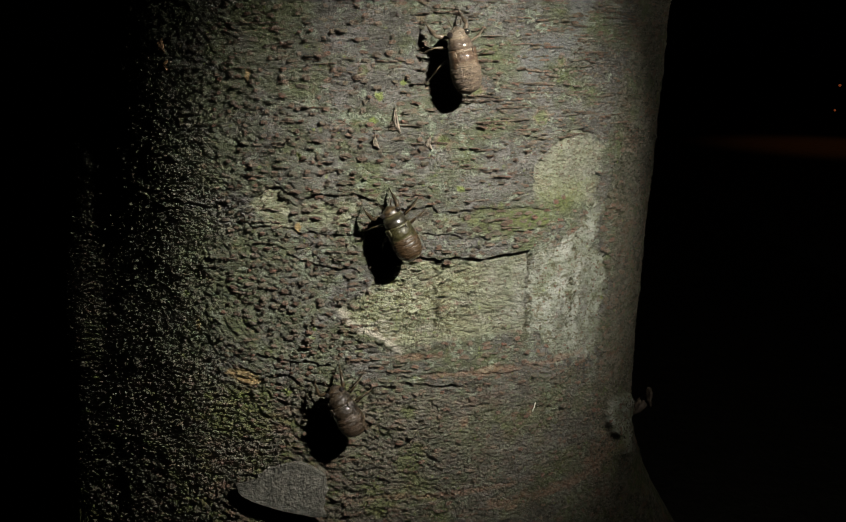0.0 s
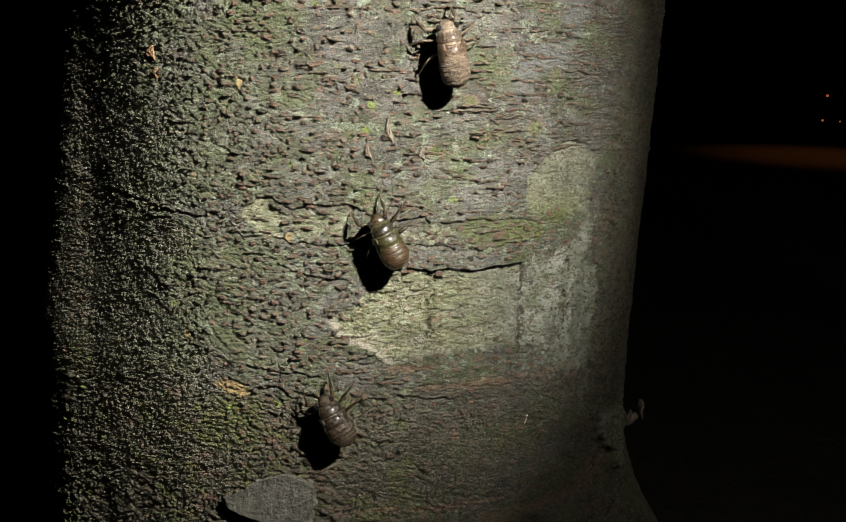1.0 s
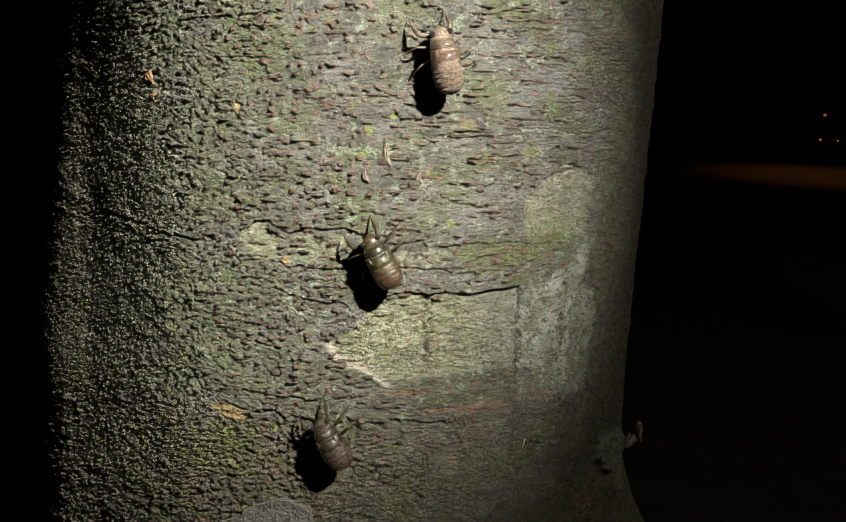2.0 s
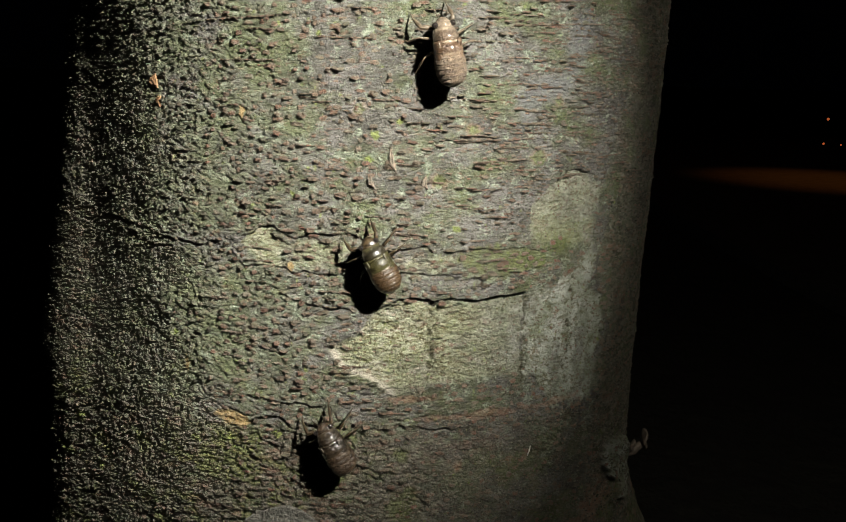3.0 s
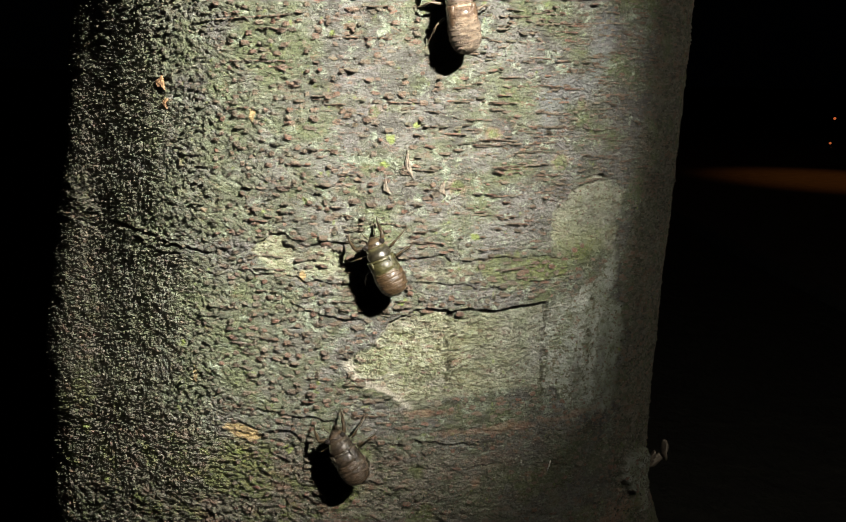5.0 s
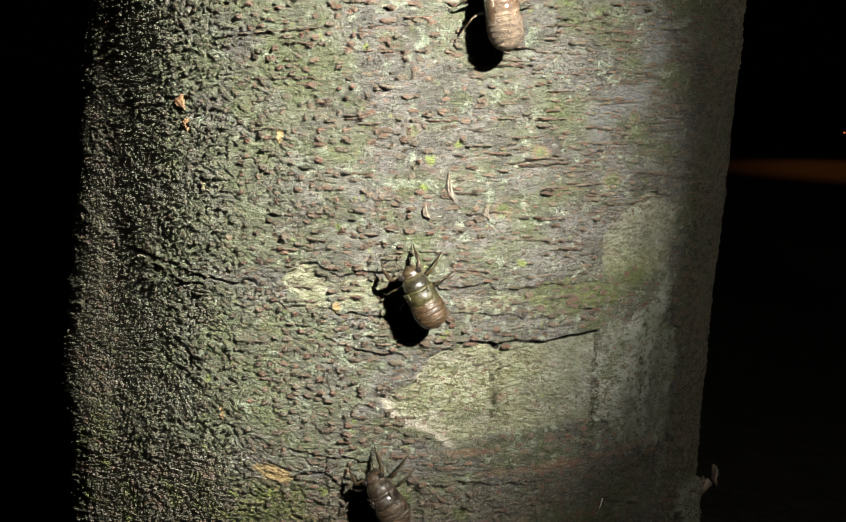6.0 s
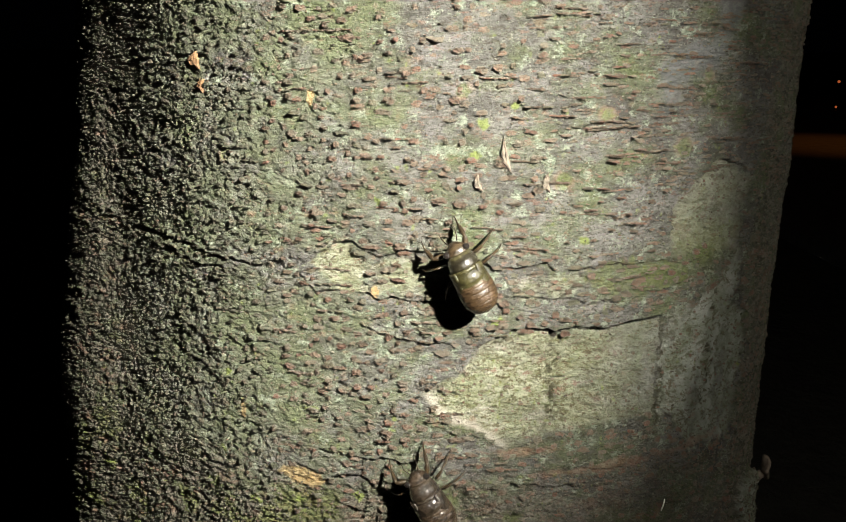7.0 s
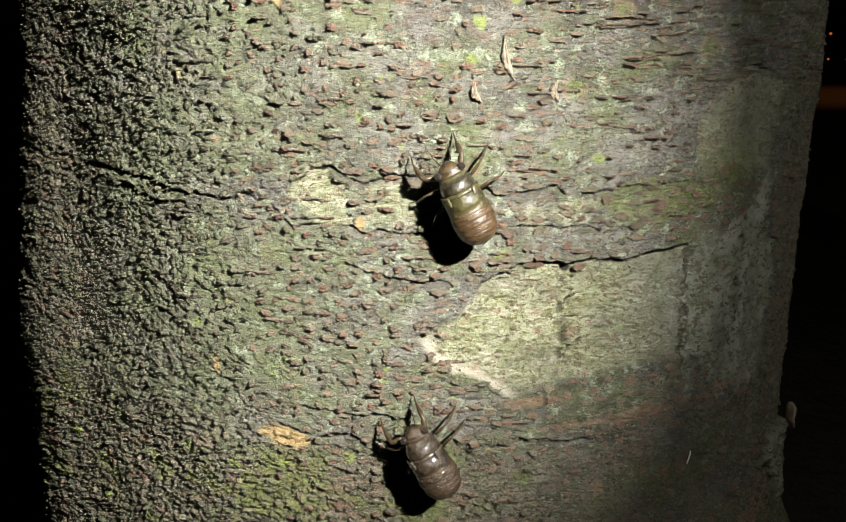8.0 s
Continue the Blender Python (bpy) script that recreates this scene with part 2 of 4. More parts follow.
def in_outline(deg, z, outline, soft=0.0012, wobble=0.0012, seed=5):
    """How far inside an outline of (degrees, millimetres): 0 outside, 1 inside, with an uneven edge."""
    whole, far = np.zeros(deg.shape), np.full(deg.shape, -9.0)
    near = (deg > min(a for a, b in outline) - 4) & (deg < max(a for a, b in outline) + 4)
    near &= (z > min(b for a, b in outline) * MM - 0.01) & (z < max(b for a, b in outline) * MM + 0.01)
    if not near.any():
        return whole, far
    x, y = deg[near] * PER_DEG, z[near]
    p = [(a * PER_DEG, b * MM) for a, b in outline]
    inside = np.zeros(x.shape, bool)
    dist = np.full(x.shape, 9.0)
    for (x0, y0), (x1, y1) in zip(p, p[1:] + p[:1]):
        cross = (y0 > y) != (y1 > y)
        inside ^= cross & (x < (x1 - x0) * (y - y0) / (y1 - y0 + 1e-12) + x0)
        t = np.clip(((x - x0) * (x1 - x0) + (y - y0) * (y1 - y0)) / ((x1 - x0) ** 2 + (y1 - y0) ** 2 + 1e-12), 0, 1)
        dist = np.minimum(dist, np.hypot(x - x0 - t * (x1 - x0), y - y0 - t * (y1 - y0)))
    d = np.where(inside, dist, -dist)
    if wobble:
        d = d + wobble * fbm(x * 220, y * 220, seed, 4)
    whole[near], far[near] = step(d, -soft, soft), d
    return whole, far


def along(deg, z, line, width, seed=7):
    """1 on a ragged line of (degrees, millimetres), 0 away from it."""
    out = np.zeros(deg.shape)
    reach = 5 * width + 0.004
    near = (deg > min(a for a, b in line) - reach / PER_DEG) & (deg < max(a for a, b in line) + reach / PER_DEG)
    near &= (z > min(b for a, b in line) * MM - reach) & (z < max(b for a, b in line) * MM + reach)
    if not near.any():
        return out
    x, y = deg[near] * PER_DEG, z[near]
    p = [(a * PER_DEG, b * MM) for a, b in line]
    dist = np.full(x.shape, 9.0)
    yy = y + 0.0022 * fbm(x * 130, y * 60, seed, 4)
    xx = x + 0.0012 * fbm(x * 130, y * 130, seed + 40, 3)
    for (x0, y0), (x1, y1) in zip(p, p[1:]):
        t = np.clip(((xx - x0) * (x1 - x0) + (yy - y0) * (y1 - y0)) / ((x1 - x0) ** 2 + (y1 - y0) ** 2 + 1e-12), 0, 1)
        dist = np.minimum(dist, np.hypot(xx - x0 - t * (x1 - x0), yy - y0 - t * (y1 - y0)))
    w = width * (0.12 + 1.25 * vnoise(x * 260, y * 200, seed + 3))
    out[near] = np.exp(-(dist / w) ** 2)
    return out


BARE_MAIN = [(-6.1, -66), (-4.4, -63), (-1.8, -60), (-0.1, -53), (2.0, -48), (4.9, -45), (9.2, -44), (10.6, -47), (13.2, -45), (17.9, -46), (22.2, -44), (26.8, -43), (27.4, -47), (26.7, -57), (26.7, -67), (27.7, -80), (18.6, -80), (10.2, -82), (4.7, -86), (2.7, -82), (0.5, -78), (-2.1, -76), (-4.4, -72)]
BARE_RIGHT = [(27.3, -44), (33.6, -41), (37.2, -36), (39.7, -29), (42.0, -23), (43.5, -30), (43.3, -37), (42.1, -45), (45.8, -51), (47.3, -65), (46.5, -75), (46.0, -89), (45.3, -100), (38.8, -100), (33.2, -94), (31.0, -84), (27.9, -80), (26.8, -67), (27.3, -52)]
BARE_TOP = [(27.0, -22), (27.0, -15), (27.2, -7), (27.6, -2), (29.6, 2), (32.4, 5), (33.8, 8), (35.9, 9), (38.2, 7), (40.7, 3), (42.4, 0), (42.4, -5), (41.4, -11), (42.2, -20), (41.8, -26), (34.0, -20), (29.4, -22)]
BARE_LEFT = [(-20.9, -23), (-19.7, -18), (-18.3, -15), (-15.5, -16), (-14.6, -20), (-14.0, -26), (-13.3, -32), (-15.6, -32), (-17.4, -29), (-19.3, -27)]
BARE_LEFT_B = [(-13.7, -22), (-10.2, -20), (-6.7, -20), (-2.5, -20), (-2.9, -28), (-5.0, -31), (-8.0, -30), (-12.4, -31)]
OCHRE_CHIP = [(-26.7, -101), (-25.8, -98), (-22.7, -98), (-20.2, -100), (-19.5, -103), (-21.7, -105), (-24.0, -105)]
BAND = [(4.7, -27), (6.8, -26), (12.0, -26), (15.6, -29), (14.8, -32), (5.2, -32)]
BAND_GREEN = [(14.6, -24), (24.1, -23), (30.7, -26), (29.7, -32), (23.4, -35), (15.7, -34)]
SLAB_RIGHT = [(51.4, -136), (53.4, -131), (57.8, -132), (61.8, -135), (66.8, -141), (66.7, -150), (66.2, -162), (64.2, -172), (60.6, -168), (60.8, -156), (56.4, -153), (52.4, -144)]
PLATE_RIM = [(-24.5, -154), (-20.7, -149), (-18.5, -143), (-12.4, -138), (-8.5, -142), (-7.4, -150), (-8.1, -158), (-7.4, -162), (-9.6, -163), (-14.6, -162), (-20.8, -160), (-23.8, -158)]
CRACKS = [
    ([(-63, -21), (-52, -21), (-44, -21.5), (-36, -24.6), (-31, -25.5), (-26, -24)], 0.9, 0.8),
    ([(-47, -25), (-40, -28), (-34, -29)], 0.8, 0.7),
    ([(-20.7, -20.5), (-18.8, -17.8), (-15.5, -14.9), (-14.2, -17), (-11.9, -18.8), (-6.8, -17.5), (-3.4, -17.8), (0, -19)], 0.6, 0.9),
    ([(0, -21), (4.2, -22.9), (6.4, -22.4), (9.3, -22.2), (10.2, -24)], 0.55, 1.0),
    ([(12, -23.6), (16.4, -22.8), (24.1, -23.7), (28, -24.5), (33, -24)], 0.5, 0.8),
    ([(4.4, -32.4), (6.9, -33.1), (12.1, -33.7), (16.7, -36), (20.5, -35.3), (23.4, -34.1), (27.5, -33), (30.8, -30.6)], 0.5, 0.8),
    ([(-22.2, -27.7), (-20.3, -32.3), (-17.4, -31.2), (-14.7, -33), (-10.2, -32.8), (-6.7, -32.8), (-2.4, -33)], 0.55, 0.9),
    ([(1.1, -48.8), (4.9, -44.6), (9.2, -43.7), (10.6, -46), (13.2, -44.9), (17.9, -46.2), (22.2, -43.9), (26.8, -42.7)], 0.65, 1.6),
    ([(-14.2, -43.3), (-12, -45.1), (-9.3, -47), (-5.8, -48.1), (-1.5, -48.3)], 0.5, 0.9),
    ([(-20.1, -90.5), (-15.7, -91), (-12, -91.7), (-7.4, -92.4)], 0.6, 1.1),
    ([(-15, -82.7), (-14.5, -91.2), (-14.1, -98.5)], 0.45, 1.4),
    ([(-23.7, -96.9), (-19.7, -99.6)], 0.5, 0.9),
    ([(-19.7, -102.8), (-16.7, -99.3), (-12.9, -99.3), (-10.1, -99.9), (-6, -101)], 0.8, 1.4),
    ([(-2, -99.7), (1.6, -102), (4.2, -100.8), (7.8, -102.2), (16, -101.5)], 0.7, 1.0),
    ([(26.8, -43.7), (27.4, -49.9), (26.8, -57), (26.7, -66.8), (27.7, -78.4), (30.4, -83.2), (31.8, -91.6)], 0.5, 0.6),
    ([(9.7, -47), (9.7, -54), (10.4, -63.5), (11.1, -75.6)], 0.5, 0.4),
    ([(28.5, 0.5), (32.4, 5.6), (33.8, 8.6), (36, 9.6), (39, 8), (41.5, 2.5)], 0.45, 0.9),
    ([(40.5, -2), (41.4, -10.7), (42.1, -22)], 0.5, 0.5),
    ([(-1.4, -94), (5.9, -97), (13.5, -96), (26, -99)], 0.6, 0.5),
    ([(6, -112), (20, -113), (34, -120)], 0.5, 0.6),
    ([(-6, -139), (10, -152), (28, -155)], 0.5, 0.7),
    # dark groove below the loose plate, put in for the plate's shadow
    ([(-24.5, -159), (-16, -164), (-8.5, -166)], 1.6, 2.2),
    ([(-73, -140), (-68, -158), (-63, -170)], 1.3, 2.0),
]
# level ridges of joined lenticels: from and to, in degrees and millimetres
RIDGES = [(21.6, 67.9, 39.5, 70.7), (24.9, 50.4, 32.9, 51), (24.5, 38.5, 27.6, 38.6), (32.5, 46.3, 42.3, 46.8), (33.2, 41.7, 40.3, 42.4), (22.7, 25.1, 36.8, 25.3), (14.8, 22, 22.8, 22.5), (14.9, 18.7, 23.9, 19.6), (15.7, 13.3, 24, 14.2), (37.6, 13.4, 48.7, 15.6), (14.5, 37.8, 19.1, 38), (-8.2, 60.9, 1.3, 60.4), (-24.3, 51.4, -15.3, 51.5), (-31, 66, -13.6, 68.8), (26.3, 67.9, 31.6, 68.2), (14, 54.1, 17.4, 54), (-6.7, -44.2, -3.2, -44.3)]
LIME_SPOTS = [(0.5, 23, 1.8), (-0.1, 14, 1.7), (13.6, -14, 2.0), (2.9, -41, 2.0), (-30.6, -114, 2.4), (-23.5, -112, 2.6), (-14.9, -107, 2.2), (-12, -2, 1.5), (-34, -66, 1.3), (4, 29, 1.5), (-8, 62, 1.8), (-10, -75, 2), (-36, -98, 2), (-70, -148, 5), (-64, -128, 3.5), (-76, -125, 4), (-58, -150, 3)]
OCHRE_SPOTS = [(-31.9, -80, 1.3, 4.5), (-38.5, 42, 2.2, 2.8), (-37.5, 34, 1.4, 2.4), (-20.5, 31, 1.3, 3.2), (-12.5, -31.5, 1.5, 2.5)]
RUST_SPOTS = [(19.5, -97, 22, 4.5), (33, -97, 22, 4), (25.7, -122, 1.6, 6), (29, -121, 1.4, 4), (16, -120, 2.2, 6), (50, -160, 14, 22), (36, -165, 30, 10), (-29.1, -8, 1.6, 3), (6, -88, 9, 3), (12, -155, 40, 4), (0.3, -76, 0.9, 4)]
RING_SCARS = [(30.7, 38.5, 2.2), (27.5, 15, 3.6), (10.5, 5.5, 3.4), (-2, 34, 2.6), (-33, 12, 2.4), (15.5, 26, 2.6)]
GREY_TOP = [(25, 46), (31, 49), (32, 60), (33.2, 71), (36, 76), (37.4, 67), (36.3, 56), (33.7, 45), (31.6, 40), (27.4, 36), (24, 26), (23.3, 40)]


def bark_shape(deg, z):
    """Relief in metres and the tones of the bark, all from angle and height."""
    x = deg * PER_DEG
    left = step(-deg, 36, 60)
    low = step(-z + 0.008 * fbm(x * 40, z * 40, 88), 0.098, 0.112) * step(-deg + 30 * fbm(x * 12, z * 12, 3), -75, 20)
    low = np.maximum(low, 0.45 * step(-z, 0.10, 0.125))
    h = 0.0010 * fbm(x * 45, z * 60, 11, 4) + 0.0006 * fbm(x * 140, z * 300, 24, 3, 0.7)
    h = h + 0.0013 * left * fbm(x * 760, z * 860, 31, 3, 0.85) + 0.0017 * low * fbm(x * 420, z * 760, 41, 3, 0.85)
    h = h + 0.0006 * step(deg, 42, 62) * fbm(x * 420, z * 450, 51, 3, 0.8)
    edge = step(deg + 6 * fbm(x * 120, z * 70, 33, 4), 46.5, 49.5)
    # right edge and left flank: dark crust, plus shade painted in
    tone = {"weathered_shade": np.clip(0.85 * low + 0.25 * left * (1 - low) + 0.75 * edge + 0.6 * step(-deg, 52, 62), 0, 1)}
    fine = (0.0012 + 0.0005 * np.maximum(left, low)) * (1 - 0.6 * step(deg, 55, 72)) * fbm(x * 520, z * 900, 21, 3, 0.85)
    main, d_main = in_outline(deg, z, BARE_MAIN)
    right, _ = in_outline(deg, z, BARE_RIGHT, 0.0015, 0.004)
    top, _ = in_outline(deg, z, BARE_TOP, 0.0015, 0.003)
    bl, d_bl = in_outline(deg, z, BARE_LEFT, 0.0008, 0.003)
    bl2, _ = in_outline(deg, z, BARE_LEFT_B, 0.001, 0.004)
    band, _ = in_outline(deg, z, BAND, 0.0015, 0.005)
    green, _ = in_outline(deg, z, BAND_GREEN, 0.002, 0.005)
    slab, _ = in_outline(deg, z, SLAB_RIGHT, 0.0012, 0.002)
    lower_fade = step(z, -0.086, -0.078)
    patchy = 0.55 + 0.45 * step(fbm(x * 90, z * 90, 61, 4), -0.5, 0.1)
    tone["bare"] = np.clip(main * (0.25 + 0.75 * lower_fade) * (1 - 0.5 * step(deg, 10, 25)) * (0.6 + 0.4 * step(fbm(x * 70, z * 110, 63, 4), -0.35, 0.05)) + 0.75 * top * patchy + 0.8 * bl * patchy + 0.6 * bl2 * patchy + 0.55 * band * patchy, 0, 1)
    tone["ashen"] = np.clip((1.0 * right + 0.3 * top) * (0.45 + 0.55 * step(fbm(x * 130, z * 60, 71, 4), -0.4, 0.0)), 0, 1) * (1 - 0.6 * main) + 0.4 * main * step(deg, 14, 26)
    tone["ashen"] = np.maximum(tone["ashen"], 0.8 * slab)
    tone["film"] = step(-deg, 4, 26) * (1 - step(-deg + 8 * fbm(x * 60, z * 60, 64, 3), 46, 60)) * (1 - low)
    tone["slate"] = in_outline(deg, z, GREY_TOP, 0.003, 0.004)[0]
    tone["moss"] = np.clip(0.6 * green * patchy + 0.5 * bell(deg, 34, 6) * bell(z, -0.022, 0.008) + 0.6 * low * step(fbm(x * 60, z * 80, 81, 4), 0.05, 0.3), 0, 1)
    stain = 0 * x
    for i, a in enumerate((10.6, 27.5, 37.5)):
        streak = bell(deg + 1.2 * fbm(z * 120, z * 30 + 3 * i, 18, 3), a, 0.75) * step(-z, 0.02 + 0.02 * (i < 2), 0.05) * (1 - step(-z, 0.08, 0.095))
        stain = np.maximum(stain, streak * step(fbm(x * 420, z * 420, 19 + i, 4, 0.8), -0.02, 0.16))
    tone["stain"] = stain
    # the outer bark stands proud of the bare patch; whitish broken rim low on its left, paled to paint the lamp light
    # it catches
    h = h - 0.0018 * main * lower_fade - 0.0010 * right - 0.0013 * top - 0.0009 * bl - 0.0006 * bl2 - 0.0004 * band + 0.0035 * slab
    h = h + fine * (1 - 0.4 * left) * (1 - 0.65 * np.clip(main + right + top + bl, 0, 1)) + 0.0024 * main * fbm(x * 300 + z * 160, z * 620 - x * 120, 91, 4, 0.8) + 0.0018 * (right + top) * fbm(x * 300, z * 420, 95, 4, 0.75)
    rim = np.exp(-((d_main - 0.0005) / 0.0012) ** 2) * step(-deg, -6, -3) * step(-z, 0.0655, 0.0675)
    tone["lip"] = np.clip(rim, 0, 1)
    h = h + 0.0006 * rim
    tone["rust"] = 0 * x
    spread, fleck = fbm(x * 160, z * 260, 14, 4), fbm(x * 400, z * 400, 15, 3)
    for a, b, wx, wz in RUST_SPOTS:
        s = bell(deg, a, wx / 2) * bell(z, b * MM, wz / 2 * MM)
        tone["rust"] = np.maximum(tone["rust"], 0.6 * step(s + 0.7 * spread, 0.3, 0.75))
    tone["lime"], tone["ochre"] = 0 * x, in_outline(deg, z, OCHRE_CHIP, 0.0007)[0]
    for a, b, w in LIME_SPOTS:
        s = np.exp(-(((deg - a) * PER_DEG) ** 2 + (z - b * MM) ** 2) / (w * MM) ** 2)
        tone["lime"] = np.maximum(tone["lime"], 0.8 * step(s + 0.8 * fleck, 0.4, 0.7))
    for a, b, wx, wz in OCHRE_SPOTS:
        s = np.exp(-(((deg - a) * PER_DEG) / (wx * MM)) ** 2 - ((z - b * MM) / (wz * MM)) ** 2)
        tone["ochre"] = np.maximum(tone["ochre"], step(s + 0.3 * fleck, 0.4, 0.6))
    tone["crack"] = 0 * x
    for i, (line, width, deep) in enumerate(CRACKS):
        c = along(deg, z, line, width * MM, 200 + i)
        h = h - 0.0016 * deep * c
        h = h + 0.0007 * min(deep, 1.0) * along(deg, z - 1.6 * MM * width, line, 1.3 * width * MM, 200 + i)
        tone["crack"] = np.maximum(tone["crack"], min(1.0, deep) * 0.8 * step(c, 0.45, 0.9))
    for a, b, r in RING_SCARS:
        d = np.hypot((deg - a) * PER_DEG, z - b * MM) + 0.0012 * spread
        ring = np.exp(-((d - r * MM) / 0.0008) ** 2)
        h = h + 0.0009 * ring
        tone["rust"] = np.maximum(tone["rust"], 0.4 * ring * step(fleck, -0.2, 0.2))
        tone["moss"] = np.maximum(tone["moss"], 0.5 * step(r * MM - d, 0, 0.0008))
    knot = np.exp(-((x - 10.6 * PER_DEG) / 0.0014) ** 2 - ((z + 0.0462) / 0.0014) ** 2)
    h = h - 0.003 * knot
    tone["crack"] = np.maximum(tone["crack"], step(knot, 0.3, 0.6))
    return h, tone


def grid_lines(lo, hi, a, b, fine, coarse):
    front = np.arange(a, b + fine / 2, fine)
    n0, n1 = max(2, int((a - lo) / coarse)), max(2, int((hi - b) / coarse))
    return np.concatenate([np.linspace(lo, a, n0, endpoint=False), front, np.linspace(b, hi, n1 + 1)[1:]])


def build_trunk():
    degs = grid_lines(-180, 180, -98, 80, 0.20, 4.0)[:-1]
    zs = grid_lines(GROUND - 0.05, 2.2, -0.215, 0.125, 0.00048, 0.03)
    dg, zz = np.meshgrid(degs, zs)
    h, tone = bark_shape(dg, zz)
    co = on_bark(dg, zz, h).reshape(-1, 3)
    nx, nz = len(degs), len(zs)
    i = np.arange(nx)
    j = np.arange(nz - 1)[:, None] * nx
    quads = np.stack([j + i, j + (i + 1) % nx, j + (i + 1) % nx + nx, j + i + nx], -1).reshape(-1, 4)
    me = bpy.data.meshes.new("tree_trunk")
    me.vertices.add(len(co))
    me.vertices.foreach_set("co", co.astype(np.float32).ravel())
    me.loops.add(quads.size)
    me.loops.foreach_set("vertex_index", quads.astype(np.int32).ravel())
    me.polygons.add(len(quads))
    me.polygons.foreach_set("loop_start", (np.arange(len(quads)) * 4).astype(np.int32))
    me.update(calc_edges=True)
    for name, values in tone.items():
        at = me.attributes.new(name, "FLOAT", "POINT")
        at.data.foreach_set("value", values.astype(np.float32).ravel())
    me.materials.append(BARK)
    me.shade_smooth()
    ob = new("tree_trunk", me)
    return tagged(ob, "tree trunk with grey-green bark, reddish lenticels and a bare patch", "tree")


TREE = build_trunk()


# ---- bark pieces ----
def lump(rng, sides=5):
    """A small rough grain. Local x along the girth, y up, z out, about one across."""
    v = []
    for s, up in ((1.0, -0.6), (0.62, 0.85)):
        for k in range(sides):
            a = 2 * math.pi * (k + 0.75 * rng.rand()) / sides
            e = s * (0.6 + 0.7 * rng.rand())
            v.append((0.6 * e * math.cos(a), 0.5 * e * math.sin(a), up * (0.6 + 0.7 * rng.rand())))
    v.append((0.15 * rng.randn(), 0.1 * rng.randn(), 1.0))
    f = []
    for k in range(sides):
        a, b = k, (k + 1) % sides
        f += [(a, b, b + sides), (a, b + sides, a + sides), (a + sides, b + sides, 2 * sides)]
    return np.array(v), f


def lips(rng, rows):
    """A lenticel: a ragged corky mound in the outline of a lens, creased level where its lips meet. About one wide, one high, one proud.
    Gives its places, faces and how near its crest each place is."""
    nx, ny = 8, 3 + 2 * rows
    v, crest = [], []
    left, right = rng.uniform(0.8, 1.2, 2)
    bend, skew = 0.15 * rng.randn(), 0.2 * rng.randn()
    for j in range(ny):
        y = -1 + 2 * j / (ny - 1)
        rag = rng.uniform(0.7, 1.15)
        for i in range(nx):
            x = -1 + 2 * i / (nx - 1)
            open_at = math.sqrt(max(0.0, 1 - 0.85 * x * x)) * rng.uniform(0.8, 1.15)
            inner = 0 < i < nx - 1 and 0 < j < ny - 1
            crease = 0.35 if rows > 1 and j % 2 == 0 else 1.0
            top = (1 - 0.6 * x * x) * (1 - 0.35 * y * y) * crease * rng.uniform(0.4, 1.3) * (1.1 - 0.25 * y) if inner else -0.35
            px = 0.5 * x * (right if x > 0 else left) * (1 if inner else rag) + 0.06 * rng.randn()
            v.append((px + skew * 0.2 * y, 0.5 * y * open_at + 0.5 * bend * x * x + 0.06 * rng.randn(), top))
            crest.append(rng.uniform(0.45, 1.0) if inner else 0.0)
    f = [(j * nx + i, j * nx + i + 1, (j + 1) * nx + i + 1, (j + 1) * nx + i) for j in range(ny - 1) for i in range(nx - 1)]
    return np.array(v), f, crest


def bark_frame(deg, z):
    a = math.radians(deg)
    return np.array([[math.cos(a), 0, math.sin(a)], [math.sin(a), 0, -math.cos(a)], [0, 1, 0]])


def set_crest(me, values):
    me.attributes.new("crest", "FLOAT", "POINT").data.foreach_set("value", np.array(values, np.float32))


def scatter(name, places, material, parent, label, plain=False):
    """Many grains joined into one part: places are (deg, z, width, height, tall, tilt)."""
    rng = np.random.RandomState(len(places) % 1000)
    kinds = [(*lump(rng), [1.0] * 11) if plain else lips(rng, 1 + (k % 9 > 2)) for k in range(60)]
    pd = np.array(places)
    hs = bark_shape(pd[:, 0], pd[:, 1])[0]
    base = on_bark(pd[:, 0], pd[:, 1], hs)
    verts, faces, crests, n = [], [], [], 0
    for p, b in zip(places, base):
        deg, z, w, hh, tall, tilt = p
        v, f, crest = kinds[rng.randint(60)]
        c, s = math.cos(tilt), math.sin(tilt)
        x, y = v[:, 0] * w, v[:, 1] * hh
        local = np.stack([x * c - y * s, x * s + y * c, v[:, 2] * tall], -1)
        verts.append(local @ bark_frame(deg, z).T + b)
        faces.append(np.array(f) + n)
        crests += crest
        n += len(v)
    me = mesh_of(name, np.concatenate(verts), np.concatenate(faces), material, not plain)
    set_crest(me, crests)
    ob = part(name, me, parent, label)
    ob["kind"] = "stuff"
    return ob


def clear_of(deg, z, outlines):
    x, y = np.array([deg]), np.array([z])
    scar = any(((deg - a) * PER_DEG / (wx * MM)) ** 2 + ((z - b * MM) / (wz * MM)) ** 2 < 1.2 for a, b, wx, wz in OCHRE_SPOTS)
    return not scar and all(in_outline(x, y, o, 0.0005, 0)[0][0] < 0.5 for o in outlines)


